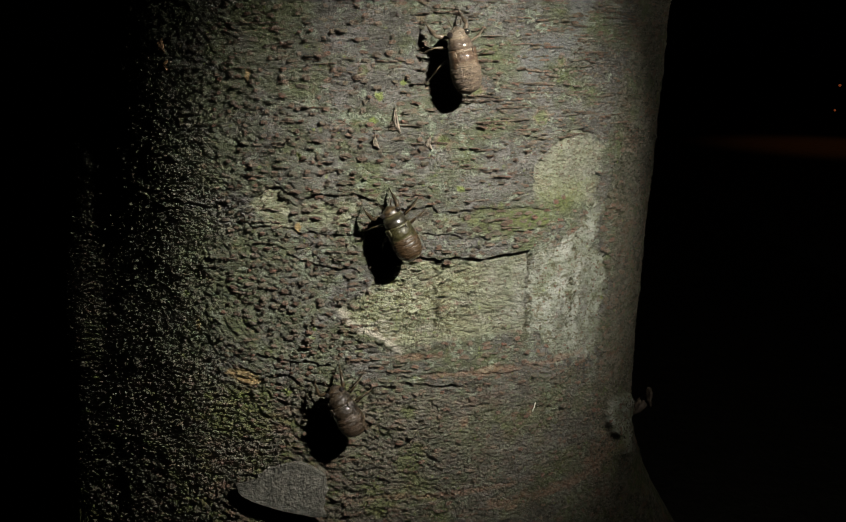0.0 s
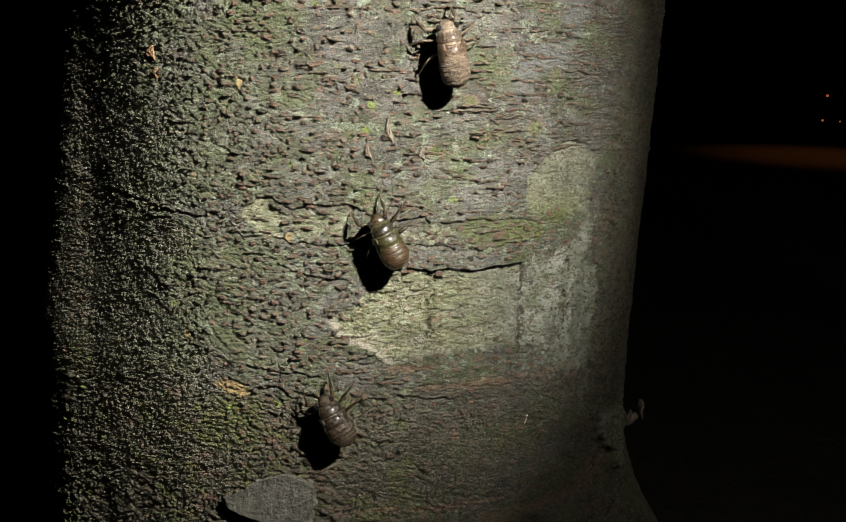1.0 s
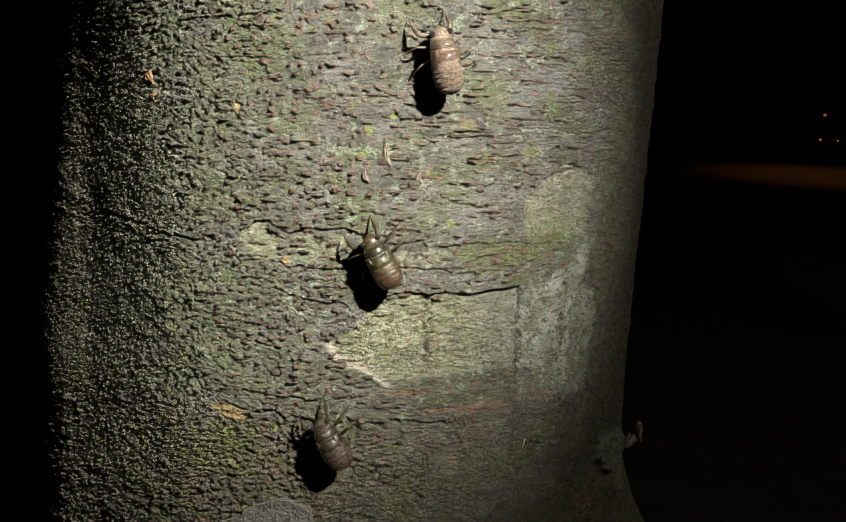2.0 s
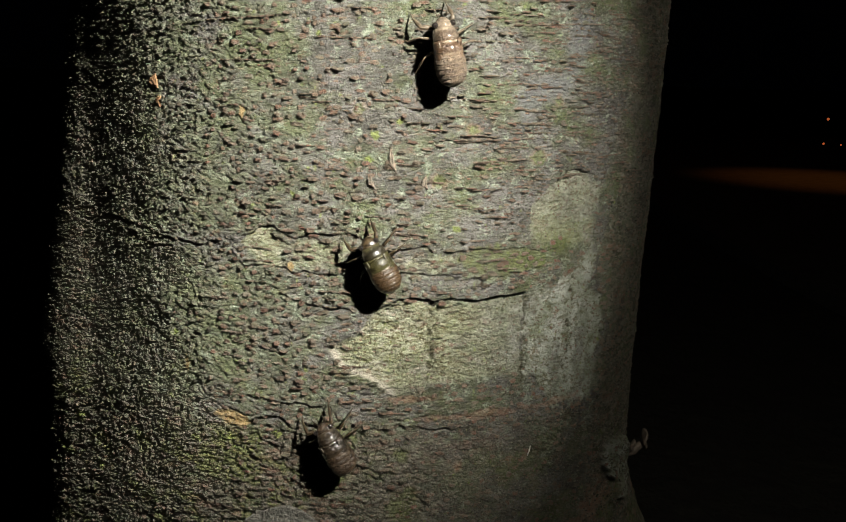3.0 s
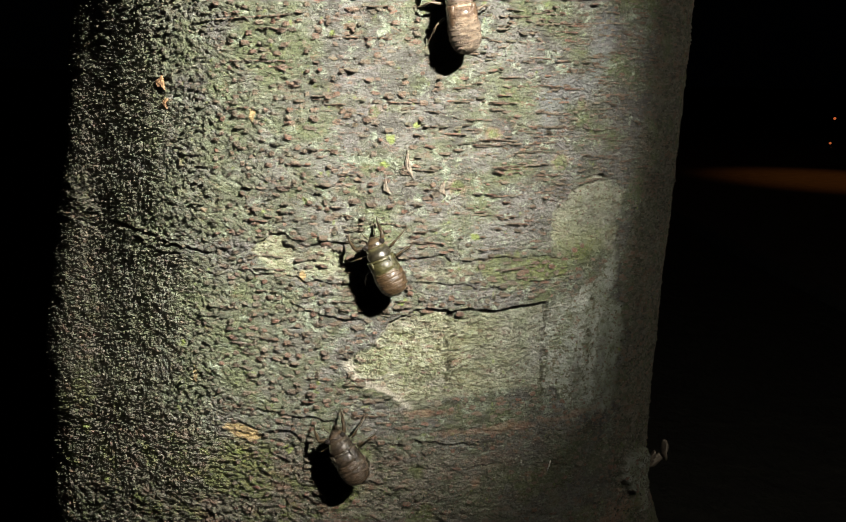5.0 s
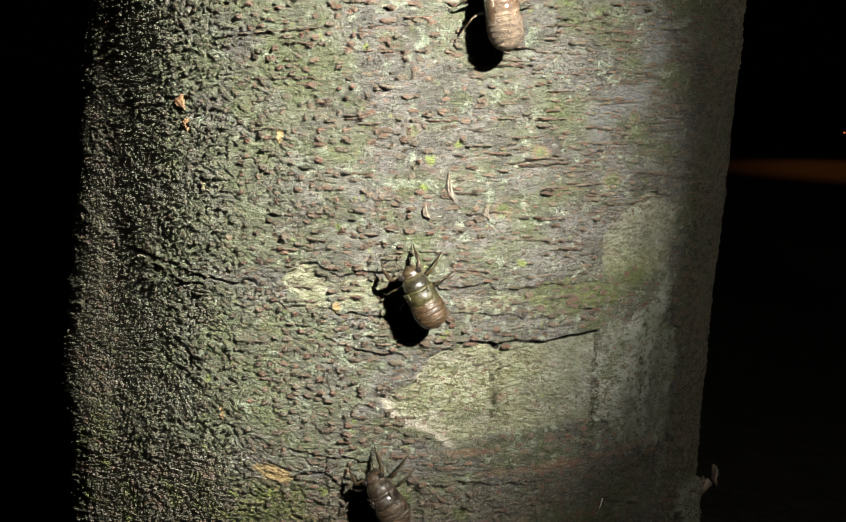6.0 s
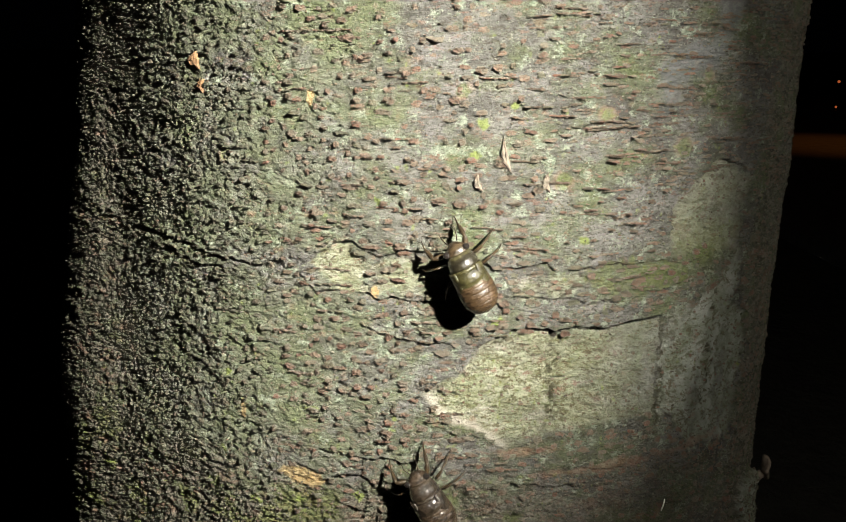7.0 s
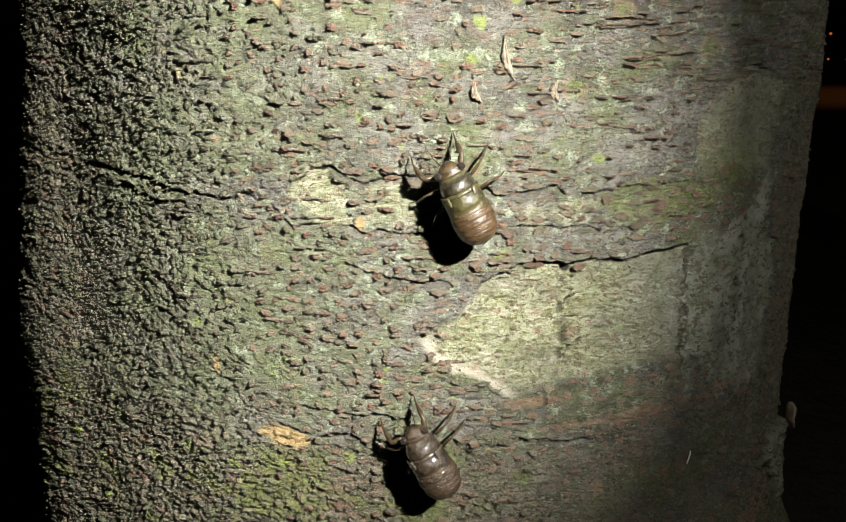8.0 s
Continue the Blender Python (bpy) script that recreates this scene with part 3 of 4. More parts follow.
def bark_grains():
    rng = np.random.RandomState(12)
    bare = [BARE_MAIN, BARE_RIGHT, BARE_TOP, BARE_LEFT, OCHRE_CHIP]
    lent = []
    # lenticels: level corky lips, spread evenly
    for row in range(92):
        for col in range(60):
            deg, z = -62 + (col + 0.5 * (row % 2) + rng.uniform(-0.4, 0.4)) * 2.25, -0.19 + (row + rng.uniform(-0.45, 0.45)) * 0.00345
            on_bare = not clear_of(deg, z, bare)
            thin = deg > 8 and z > -0.02
            if rng.rand() < (0.6 if on_bare else 0.24 + 0.2 * thin + 0.2 * (deg > 48) + 0.4 * (z < -0.105)):
                continue
            small = 1.0 - 0.4 * float(step(-deg, 18, 34))
            w = rng.choice([2.2, 3.1, 4.0, 5.0], p=[0.25, 0.35, 0.28, 0.12]) * rng.uniform(0.85, 1.2) * (0.35 if on_bare else small)
            hh = rng.uniform(1.4, 2.7) * (0.5 if on_bare else 0.6 if thin else 1.0) * (0.7 + 0.3 * small)
            tall = rng.uniform(0.75, 1.35) * (0.5 if on_bare else 0.6 if deg > 50 else 1.0)
            lent.append((deg, z, w * MM, hh * MM, tall * MM, rng.normal(0, 0.08)))
    # level ridges, made of lips in a row
    ridges = [(a, b * MM, (c - a) * PER_DEG / MM, (d - b) / ((c - a) * PER_DEG / MM)) for a, b, c, d in RIDGES]
    for q in range(420):
        deg, z = rng.uniform(-45, 66), rng.uniform(-0.10, 0.12)
        if q > 250:
            deg, z = rng.uniform(5, 58), rng.uniform(0.0, 0.12)
        if clear_of(deg, z, bare):
            ridges.append((deg, z, rng.uniform(4, 13), rng.normal(0, 0.03)))
    for deg, z, length, drift in ridges:
        d = 0.0
        while d < length:
            w = rng.uniform(1.5, 4.0)
            if rng.rand() < 0.9:
                lent.append((deg + (d + w / 2) * MM / PER_DEG, z + drift * d * MM + rng.normal(0, 0.12) * MM, w * 1.25 * MM, rng.uniform(0.6, 1.05) * MM, rng.uniform(0.8, 1.2) * (0.65 if deg > 18 else 1.0) * MM, drift))
            d += w
    near = [p for p in lent if -25 < p[0] < 24 and -0.062 < p[1] < 0.05][:300]
    chosen = set(id(p) for p in near)
    rest = [p for p in lent if id(p) not in chosen]
    scatter("lenticel_crust", [p for p in rest if p[0] > -27], LENTICEL, TREE, "reddish-brown corky lenticels")
    scatter("lenticel_crust", [p for p in rest if p[0] <= -27], LENTICEL_DULL, TREE, "grey-green lichened lenticels")
    # small grains between them
    grains = []
    for _ in range(11000):
        deg, z = rng.uniform(-60, 70), rng.uniform(-0.19, 0.12)
        if clear_of(deg, z, bare) or rng.rand() < 0.4:
            s = rng.uniform(0.35, 0.95)
            grains.append((deg, z, s * 1.3 * MM, s * 0.8 * MM, s * rng.uniform(0.5, 0.9) * (0.5 if deg > 52 else 1.0) * MM, rng.normal(0, 0.3)))
    scatter("bark_grain_crust", grains, SCALE, TREE, "small pale and dark grains of bark", True)
    # crust of lichen and cork, with shade in its tones, on the shaded side and the far edge
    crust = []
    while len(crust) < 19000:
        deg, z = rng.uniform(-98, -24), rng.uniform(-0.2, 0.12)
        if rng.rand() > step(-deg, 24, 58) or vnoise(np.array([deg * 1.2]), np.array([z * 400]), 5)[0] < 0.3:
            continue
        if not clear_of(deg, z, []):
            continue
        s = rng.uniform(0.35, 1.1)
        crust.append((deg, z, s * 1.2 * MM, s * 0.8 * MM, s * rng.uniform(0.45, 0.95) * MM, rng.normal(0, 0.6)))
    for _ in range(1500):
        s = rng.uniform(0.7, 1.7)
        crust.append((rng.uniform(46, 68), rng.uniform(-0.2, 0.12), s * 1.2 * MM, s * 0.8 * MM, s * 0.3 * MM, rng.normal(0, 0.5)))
    scatter("lichen_crust", crust, SHADED_CRUST, TREE, "grey-green grains of lichen crust, darkened for the flank's shade", True)
    # small scales over the weathered foot
    scales = []
    while len(scales) < 9000:
        deg, z = rng.uniform(-60, 72), rng.uniform(-0.205, -0.098)
        if vnoise(np.array([deg * 0.7]), np.array([z * 260]), 6)[0] < 0.38:
            continue
        if not clear_of(deg, z, [OCHRE_CHIP]):
            continue
        s = rng.uniform(0.4, 1.15)
        scales.append((deg, z, s * 1.3 * MM, s * 0.8 * MM, s * rng.uniform(0.35, 0.65) * MM, rng.normal(0, 0.3)))
    scatter("bark_scale_crust", scales, SCALE, TREE, "small dark flaking bark scales", True)
    return near


SINGLES = bark_grains()


def plate(outline_w, outline_h, thick, seed, material, nx=26, ny=14):
    """A loose slab of bark with a ragged rim, local x along the girth, y up, z out."""
    x, y = np.meshgrid(np.linspace(-1, 1, nx), np.linspace(-1, 1, ny))
    rag = 1 + 0.4 * fbm(x * 2.6 + 5, y * 2.6 + 5, seed, 4)
    px, py = x * outline_w / 2 * rag, y * outline_h / 2 * rag * (0.7 + 0.4 * x)
    edge = np.minimum(1 - np.abs(x), 1 - np.abs(y))
    front = thick * (0.55 + 0.45 * step(edge, 0, 0.25)) + 0.5 * thick * fbm(x * 5, y * 11, seed + 3, 4)
    back = 0 * x - 0.3 * thick
    v = np.concatenate([np.stack([px, py, front], -1).reshape(-1, 3), np.stack([px, py, back], -1).reshape(-1, 3)])
    n = nx * ny
    f = []
    for j in range(ny - 1):
        for i in range(nx - 1):
            a = j * nx + i
            f += [(a, a + 1, a + nx + 1, a + nx), (n + a, n + a + nx, n + a + nx + 1, n + a + 1)]
    rim = [i for i in range(nx)] + [j * nx + nx - 1 for j in range(1, ny)] + [(ny - 1) * nx + i for i in range(nx - 2, -1, -1)] + [j * nx for j in range(ny - 2, 0, -1)]
    for a, b in zip(rim, rim[1:] + rim[:1]):
        f.append((a, a + n, b + n, b))
    return mesh_of("bark_plate", v, f, material, False)


def bark_matrix(deg, z, up=0.0, spin=0.0):
    m = Matrix(bark_frame(deg, z).tolist()).to_4x4()
    m.translation = Vector(on_bark(np.array(deg), np.array(z), up).tolist())
    return m @ pose(0, 0, 0, 0, 0, spin)


def stick_on(name, me, deg, z, up, spin, parent, label="", lift=0.0):
    ob = part(name, me, parent, label)
    ob.matrix_basis = bark_matrix(deg, z, up, spin) @ pose(0, 0, 0, lift, 0, 0)
    return ob


def lifted_plate(rim, thick, gape, seed, material):
    """A slab of bark lying on the trunk within a rim of (degrees, millimetres), its lower edge gaping."""
    p = np.array(rim + rim[:1], float)
    seg = [np.linspace(a, b, 9, endpoint=False) for a, b in zip(p, p[1:])]
    line = np.concatenate(seg)
    n = len(line)
    mid = line.mean(0)
    lo, hi = line[:, 1].min(), line[:, 1].max()
    rag = 1 + 0.07 * fbm(np.arange(n) * 0.37, np.zeros(n) + 2.5, seed, 4)
    v, levels = [], (0.97, 1.0, 0.96, 0.8, 0.6, 0.4, 0.2, 0.05)
    for i, lev in enumerate(levels):
        q = mid + (line - mid) * (lev * rag)[:, None]
        low = np.clip((hi - q[:, 1]) / (hi - lo), 0, 1)
        up = 0.0006 + gape * low ** 1.6 + (0.0 if i == 0 else thick * (0.55 if i == 1 else 1.0))
        up = up + (i > 1) * 0.0003 * fbm(q[:, 0] * 0.8, q[:, 1] * 0.75, seed + 1, 4, 0.7)
        v.append(on_bark(q[:, 0], q[:, 1] * MM, up))
    f = [(i * n + k, i * n + (k + 1) % n, (i + 1) * n + (k + 1) % n, (i + 1) * n + k) for i in range(len(levels) - 1) for k in range(n)]
    f.append(tuple(range((len(levels) - 1) * n, len(levels) * n)))
    f.append(tuple(range(n))[::-1])
    return mesh_of("bark_plate", np.concatenate(v), f, material, False)


part("bark_plate", lifted_plate(PLATE_RIM, 0.0018, 0.0045, 3, PLATE), TREE, "loose lifted plate of grey bark")
FLAKE = simple("bark_flake", (0.06, 0.055, 0.042), 0.85, (0.13, 0.10, 0.075), 300.0, 0.0004)
for deg, z, w, hh, spin in ((3.2, 0.0135, 1.9, 11, 14), (0.0, 0.005, 2.0, 5.5, 18), (8.3, 0.005, 2.2, 6.0, 6)):
    stick_on("bark_flake", plate(w * MM, hh * MM, 0.0009, int(hh), FLAKE, 7, 9), deg, z, 0.0002, spin, TREE)

SCAR = simple("ochre_scar", (0.17, 0.095, 0.042), 0.85, (0.11, 0.06, 0.028), 260.0, 0.0003)
for deg, z, w, hh, spin in ((-38.5, 0.042, 4.4, 5.6, 10), (-37.2, 0.034, 2.6, 4.2, -8)):
    stick_on("bark_scar", plate(w * MM, hh * MM, 0.0009, int(w * 7), SCAR, 8, 9), deg, z, 0.0004, spin, TREE, "small orange scar of exposed cork")

CHALK = simple("chalk", (0.7, 0.68, 0.62), 0.8, (0.6, 0.58, 0.5), 300.0)


# ---- ears of fungus on the edge of the trunk ----
def ear(wide, tall, thick):
    v, f, n, m = [], [], 14, 5
    for j in range(m):
        s = math.sin(math.pi * (j + 0.5) / m)
        for k in range(n):
            a = 2 * math.pi * k / n
            v.append((wide / 2 * s * math.cos(a), tall / 2 * s * math.sin(a) + 0.1 * tall * s * s, thick * (j / (m - 1) - 0.5) + 0.25 * thick * math.cos(a * 3)))
    for j in range(m - 1):
        for k in range(n):
            f.append((j * n + k, j * n + (k + 1) % n, (j + 1) * n + (k + 1) % n, (j + 1) * n + k))
    f += [tuple(range(n))[::-1], tuple(range((m - 1) * n, m * n))]
    return mesh_of("cap", v, f, FUNGUS)


def tube(points, radii, material, name="tube", sides=8):
    """A round bar along points."""
    pts = [Vector(p) for p in points]
    v, f = [], []
    for i, p in enumerate(pts):
        d = (pts[min(i + 1, len(pts) - 1)] - pts[max(i - 1, 0)]).normalized()
        side = d.cross(Vector((0.3, 0.2, 0.93))).normalized()
        up = side.cross(d)
        for k in range(sides):
            a = 2 * math.pi * k / sides
            v.append(p + radii[i] * (math.cos(a) * side + math.sin(a) * up))
    for i in range(len(pts) - 1):
        for k in range(sides):
            a, b = i * sides + k, i * sides + (k + 1) % sides
            f.append((a, b, b + sides, a + sides))
    f += [tuple(range(sides))[::-1], tuple(range((len(pts) - 1) * sides, len(pts) * sides))]
    return mesh_of(name, v, f, material)


stick_on("down", tube([(0.0006, 0.0026, 0.0012), (0, 0.0016, 0.0016), (-0.0002, 0, 0.0014), (-0.0009, -0.0012, 0.0014), (-0.0005, -0.0022, 0.001)], [0.00016, 0.0003, 0.00026, 0.0003, 0.0001], CHALK, "down", 6), 29.5, -0.118, 0.0003, 0, TREE, "wisp of white down")
fungus = tagged(new("bracket_fungus"), "small tan ear fungus growing from the trunk's edge", "fungus")
fungus.matrix_world = bark_matrix(79, -0.158, 0.0)
part("stalk", tube([(0, -0.006, -0.004), (0, -0.003, 0.005), (0, 0.001, 0.009)], [0.0035, 0.003, 0.002], FUNGUS), fungus)
cap = part("cap", ear(0.010, 0.013, 0.0028), fungus, "tan rounded cap", (0.0, 0.003, 0.0105))
cap.rotation_euler = (0, radians(12), 0)
cap = part("cap", ear(0.007, 0.008, 0.0025), fungus, "", (-0.002, 0.0, 0.004))
cap.rotation_euler = (radians(15), radians(-20), 0)


# ---- the climbing nymphs ----
def shell_material(name, dark, light, rough, mottled, coat, grit=0.0, pale=(0.3, 0.24, 0.17)):
    """Horny skin: mottled, with paler rims where the mesh has them, and dried mud."""
    m, nt, b = nodes_of(name)
    col = mix_rgb(nt, noise_fac(nt, 350, 4, 0.65, (1, 2.2, 1), 0.5 - mottled, 0.5 + mottled), dark, light)
    if grit:
        mud = mix_rgb(nt, noise_fac(nt, 900, 3, 0.7), (0.065, 0.048, 0.033), (0.17, 0.13, 0.092))
        col = mix_rgb(nt, times(nt, noise_fac(nt, 330, 5, 0.75, (1, 1.9, 1), 0.46, 0.56), grit), col, mud)
    col = mix_rgb(nt, times(nt, attribute(nt, "rim"), noise_fac(nt, 420, 4, 0.7, (1, 1, 1), 0.3, 0.55)), col, pale)
    nt.links.new(col, b.inputs["Base Color"])
    b.inputs["Roughness"].default_value = rough
    b.inputs["Coat Weight"].default_value = coat
    b.inputs["Coat Roughness"].default_value = 0.14
    b.inputs["Specular IOR Level"].default_value = 0.3
    bump(nt, b, noise_fac(nt, 800, 4, 0.7), 0.6, 0.0002 + 0.0014 * grit)
    return m


EYE = simple("eye", (0.012, 0.01, 0.009), 0.06, None, 300.0, 0.0, 0.0, 1.0)


def loft(profile, material, name, ridges=(), sides=36, centre=0.008, rough=0.00012, rims=(), pitch=0.00035):
    """A body part from rows of (y, half width, half height, lift), with rings pressed in at ridges."""
    v, f = [], []
    ys = [p[0] for p in profile]
    fine = np.linspace(ys[0], ys[-1], max(8, int(abs(ys[-1] - ys[0]) / pitch)))
    w, hh, up = (np.interp(fine, ys, [p[i] for p in profile]) for i in (1, 2, 3))
    k5 = np.ones(5) / 5
    for arr in (w, hh, up):
        arr[2:-2] = np.convolve(arr, k5, "valid")
    ring = np.arange(sides)
    turn = np.abs(ring - sides / 2)
    grit = [vnoise(turn * 0.9 + 3, y * 2600 + 0 * ring, 301) + 0.6 * vnoise(turn * 1.9 + 9, y * 5200 + 0 * ring, 302) - 0.3 for y in fine]
    wave = vnoise(turn * 0.7, 0 * ring + 4.5, 303)
    for i, (y, a, b, c) in enumerate(zip(fine, w, hh, up)):
        dent = sum(0.045 * math.exp(-((y - r) / 0.00028) ** 2) - 0.012 * math.exp(-((y - r - 0.0006) / 0.0004) ** 2) for r in ridges)
        for k in range(sides):
            t = 2 * math.pi * k / sides
            q = 1 - dent * (0.7 + 0.6 * wave[k]) + rough / 0.006 * (grit[i][k] - 0.5)
            v.append((a * q * math.sin(t), y, centre + c + b * q * math.cos(t) * (1.0 if math.cos(t) > 0 else 0.8)))
    n = len(fine)
    for i in range(n - 1):
        for k in range(sides):
            a, b = i * sides + k, i * sides + (k + 1) % sides
            f.append((a, a + sides, b + sides, b))
    f += [tuple(range(sides)), tuple(range((n - 1) * sides, n * sides))[::-1]]
    me = mesh_of(name, v, f, material)
    if rims:
        edge = np.repeat(np.clip(sum(np.exp(-((fine - y) / w) ** 2) for y, w in rims), 0, 1), sides)
        me.attributes.new("rim", "FLOAT", "POINT").data.foreach_set("value", edge.astype(np.float32))
    return me


def ball(r, material, name, squash=(1, 1, 1)):
    bm = bmesh.new()
    bmesh.ops.create_uvsphere(bm, u_segments=16, v_segments=10, radius=r)
    for q in bm.verts:
        q.co = Vector((q.co.x * squash[0], q.co.y * squash[1], q.co.z * squash[2]))
    me = bpy.data.meshes.new(name)
    bm.to_mesh(me)
    bm.free()
    me.materials.append(material)
    me.shade_smooth()
    return me


def pad(side, s, material, girth=1.0):
    """A wing pad: a thin curved shell lying along the flank."""
    v, f, nu, nv = [], [], 12, 7
    for layer in (0.0, -0.0005):
        for i in range(nu):
            u = i / (nu - 1)
            wide = 0.0030 * math.sin(math.pi * min(1, 0.25 + 0.75 * u)) ** 0.6 + 0.0006
            for j in range(nv):
                q = (j / (nv - 1) - 0.5) * 2
                t = math.radians(62 + 25 * q * (wide / 0.0036))
                rr = 0.0061 + 0.0003 * math.cos(q * 1.5) + layer
                v.append((side * s * rr * girth * math.sin(t), s * (0.0042 - 0.0105 * u), s * (0.0108 + rr * 0.93 * math.cos(t))))
    m = nu * nv
    for i in range(nu - 1):
        for j in range(nv - 1):
            a = i * nv + j
            f += [(a, a + 1, a + nv + 1, a + nv), (m + a, m + a + nv, m + a + nv + 1, m + a + 1)]
    rim = list(range(nv)) + [i * nv + nv - 1 for i in range(1, nu)] + [(nu - 1) * nv + j for j in range(nv - 2, -1, -1)] + [i * nv for i in range(nu - 2, 0, -1)]
    for a, b in zip(rim, rim[1:] + rim[:1]):
        f.append((a, a + m, b + m, b))
    return mesh_of("wing_pad", v, f, material)


# leg: hip, knee, ankle and claw in the nymph's own space (millimetres), and thicknesses
LEGS = [
    ("foreleg", (3.2, 9.0, 8.0), (4.6, 12.4, 8.0), (4.4, 15.8, 3.2), (4.6, 17.8, 0.3), (0.8, 0.95, 0.42, 0.14)),
    ("foreleg", (-3.2, 9.0, 8.0), (-7.8, 10.4, 8.5), (-9.0, 14.0, 3.5), (-8.8, 16.2, 0.3), (0.8, 0.95, 0.42, 0.14)),
    ("midleg", (4.6, 5.5, 6.5), (8.4, 7.4, 7.4), (11.6, 8.4, 2.2), (13.2, 9.2, 0.3), (0.55, 0.45, 0.32, 0.14)),
    ("midleg", (-4.6, 5.5, 6.5), (-8.8, 6.4, 7.5), (-12.2, 5.2, 2.2), (-13.6, 6.0, 0.3), (0.55, 0.45, 0.32, 0.14)),
    ("hindleg", (4.8, 1.0, 6.2), (8.8, 2.2, 7.4), (12.0, 1.4, 2.4), (13.6, 2.0, 0.3), (0.55, 0.45, 0.3, 0.14)),
    ("hindleg", (-4.8, 1.0, 6.2), (-8.6, -0.6, 7.4), (-11.0, -4.2, 2.2), (-12.0, -5.8, 0.3), (0.55, 0.45, 0.3, 0.14)),
]


BELLY = [(-12.8, 0.9, 0.9, 0.5), (-12.4, 3.0, 2.6, 0.6), (-11.2, 5.0, 4.4, 0.8), (-8.8, 6.5, 5.7, 0.8), (-5.5, 7.1, 6.3, 0.6), (-2.5, 6.8, 6.2, 0.4), (0.4, 6.1, 5.6, 0.1)]
RINGS = (0.2, -2.2, -4.2, -6.2, -8.1, -9.9, -11.4, -12.8)


def nymph(s, shell, abdomen_shell, pad_shell, limb, label, wide=1.0, head_shell=None, rough=0.00012):
    ob = tagged(new("cicada_nymph"), label, "insect", "climbing cicada nymphs")
    sc = lambda rows: [(y * 0.95 * s * MM, w * 0.95 * wide * s * MM, h * 0.93 * s * MM, u * s * MM) for y, w, h, u in rows]
    mm = lambda *ys: [(y * 0.95 * s * MM, 0.00042 * s) for y in ys]
    ys = [p[0] for p in BELLY]
    # the abdomen: rings that overlap like roof tiles, each with a raised hind rim
    for front, back in zip(RINGS, RINGS[1:]):
        rows = []
        for y, k in ((back - 0.3, 0.93), (back, 1.008), (back + 0.35, 1.012), (front - 0.5, 0.997), (front, 0.975)):
            w, h, u = (float(np.interp(y, ys, [p[i] for p in BELLY])) for i in (1, 2, 3))
            rows.append((y, w * k, h * k, u))
        part("abdomen_ring", loft(sc(rows), abdomen_shell, "abdomen_ring", centre=0.0105 * s, rough=rough, rims=mm(back + 0.1), pitch=0.00016), ob)
    part("thorax", loft(sc([(-3.0, 4.8, 4.6, 0.4), (-2.6, 6.0, 5.6, 0.4), (-1.2, 6.5, 6.1, 0.4), (1.2, 6.5, 6.4, 0.4), (3.0, 5.9, 6.0, 0.2), (4.4, 4.8, 4.8, 0)]), pad_shell, "thorax", [-0.9 * s * MM], centre=0.0105 * s, rough=rough * 0.6, rims=mm(-2.5, -0.8)), ob)
    part("pronotum", loft(sc([(3.6, 5.0, 4.9, 0), (4.2, 5.8, 5.8, 0), (5.6, 5.7, 5.8, 0), (7.2, 5.4, 5.4, -0.2), (8.6, 4.6, 4.4, -0.5), (9.3, 3.8, 3.6, -0.7)]), shell, "pronotum", [7.6 * s * MM], centre=0.0105 * s, rough=rough * 0.6, rims=mm(8.7)), ob, "glossy shield behind the head")
    part("collar", loft(sc([(3.0, 5.3, 5.3, 0.1), (3.4, 5.98, 6.02, 0.1), (4.0, 5.98, 6.02, 0.1), (4.5, 5.5, 5.5, 0.1)]), pad_shell, "collar", centre=0.0105 * s, rough=rough, rims=mm(3.7), pitch=0.0002), ob, "raised rim behind the shield")
    head = part("head", loft(sc([(8.2, 3.6, 3.2, -0.9), (9.2, 4.6, 3.7, -0.9), (10.4, 4.5, 3.6, -1.0), (11.4, 3.3, 3.2, -1.2), (12.2, 2.4, 2.6, -1.4), (12.8, 1.5, 1.6, -1.6), (13.0, 0.4, 0.5, -1.7)]), head_shell or limb, "head", [9.6 * s * MM, 11.0 * s * MM, 11.8 * s * MM], centre=0.0105 * s, rough=rough, rims=mm(9.3, 11.5)), ob)
    for side in (1, -1):
        part("eye", ball(0.00115 * s, EYE, "eye"), head, "black glossy eye", (side * 3.75 * wide * s * MM, 9.8 * s * MM, 11.3 * s * MM))
        part("antenna", tube([(side * 1.6 * s * MM, 12.4 * s * MM, 10.0 * s * MM), (side * 2.4 * s * MM, 14.6 * s * MM, 10.5 * s * MM), (side * 2.7 * s * MM, 16.4 * s * MM, 9.2 * s * MM)], [0.00022 * s, 0.00016 * s, 0.00008 * s], limb, "antenna", 6), head)
        part("wing_pad", pad(side, s, pad_shell, wide), ob, "wing pad folded along the flank")
    legs = []
    for name, hip, knee, ankle, claw, th in LEGS:
        h = Vector(hip)
        pts = [Vector(q) - h for q in (hip, knee, ankle, claw)]
        line, rad = [], []
        for i in range(3):
            for k in range(4):
                u = k / 4
                line.append((pts[i] * (1 - u) + pts[i + 1] * u) * s * MM)
                swell = 1 + (0.35 if i < 2 else 0.0) * math.sin(math.pi * u)
                rad.append(0.82 * (th[i] * (1 - u) + th[i + 1] * u) * swell * (0.72 if k == 0 and i else 1.0) * s * MM)
        line.append(pts[3] * s * MM)
        rad.append(th[3] * 0.5 * s * MM)
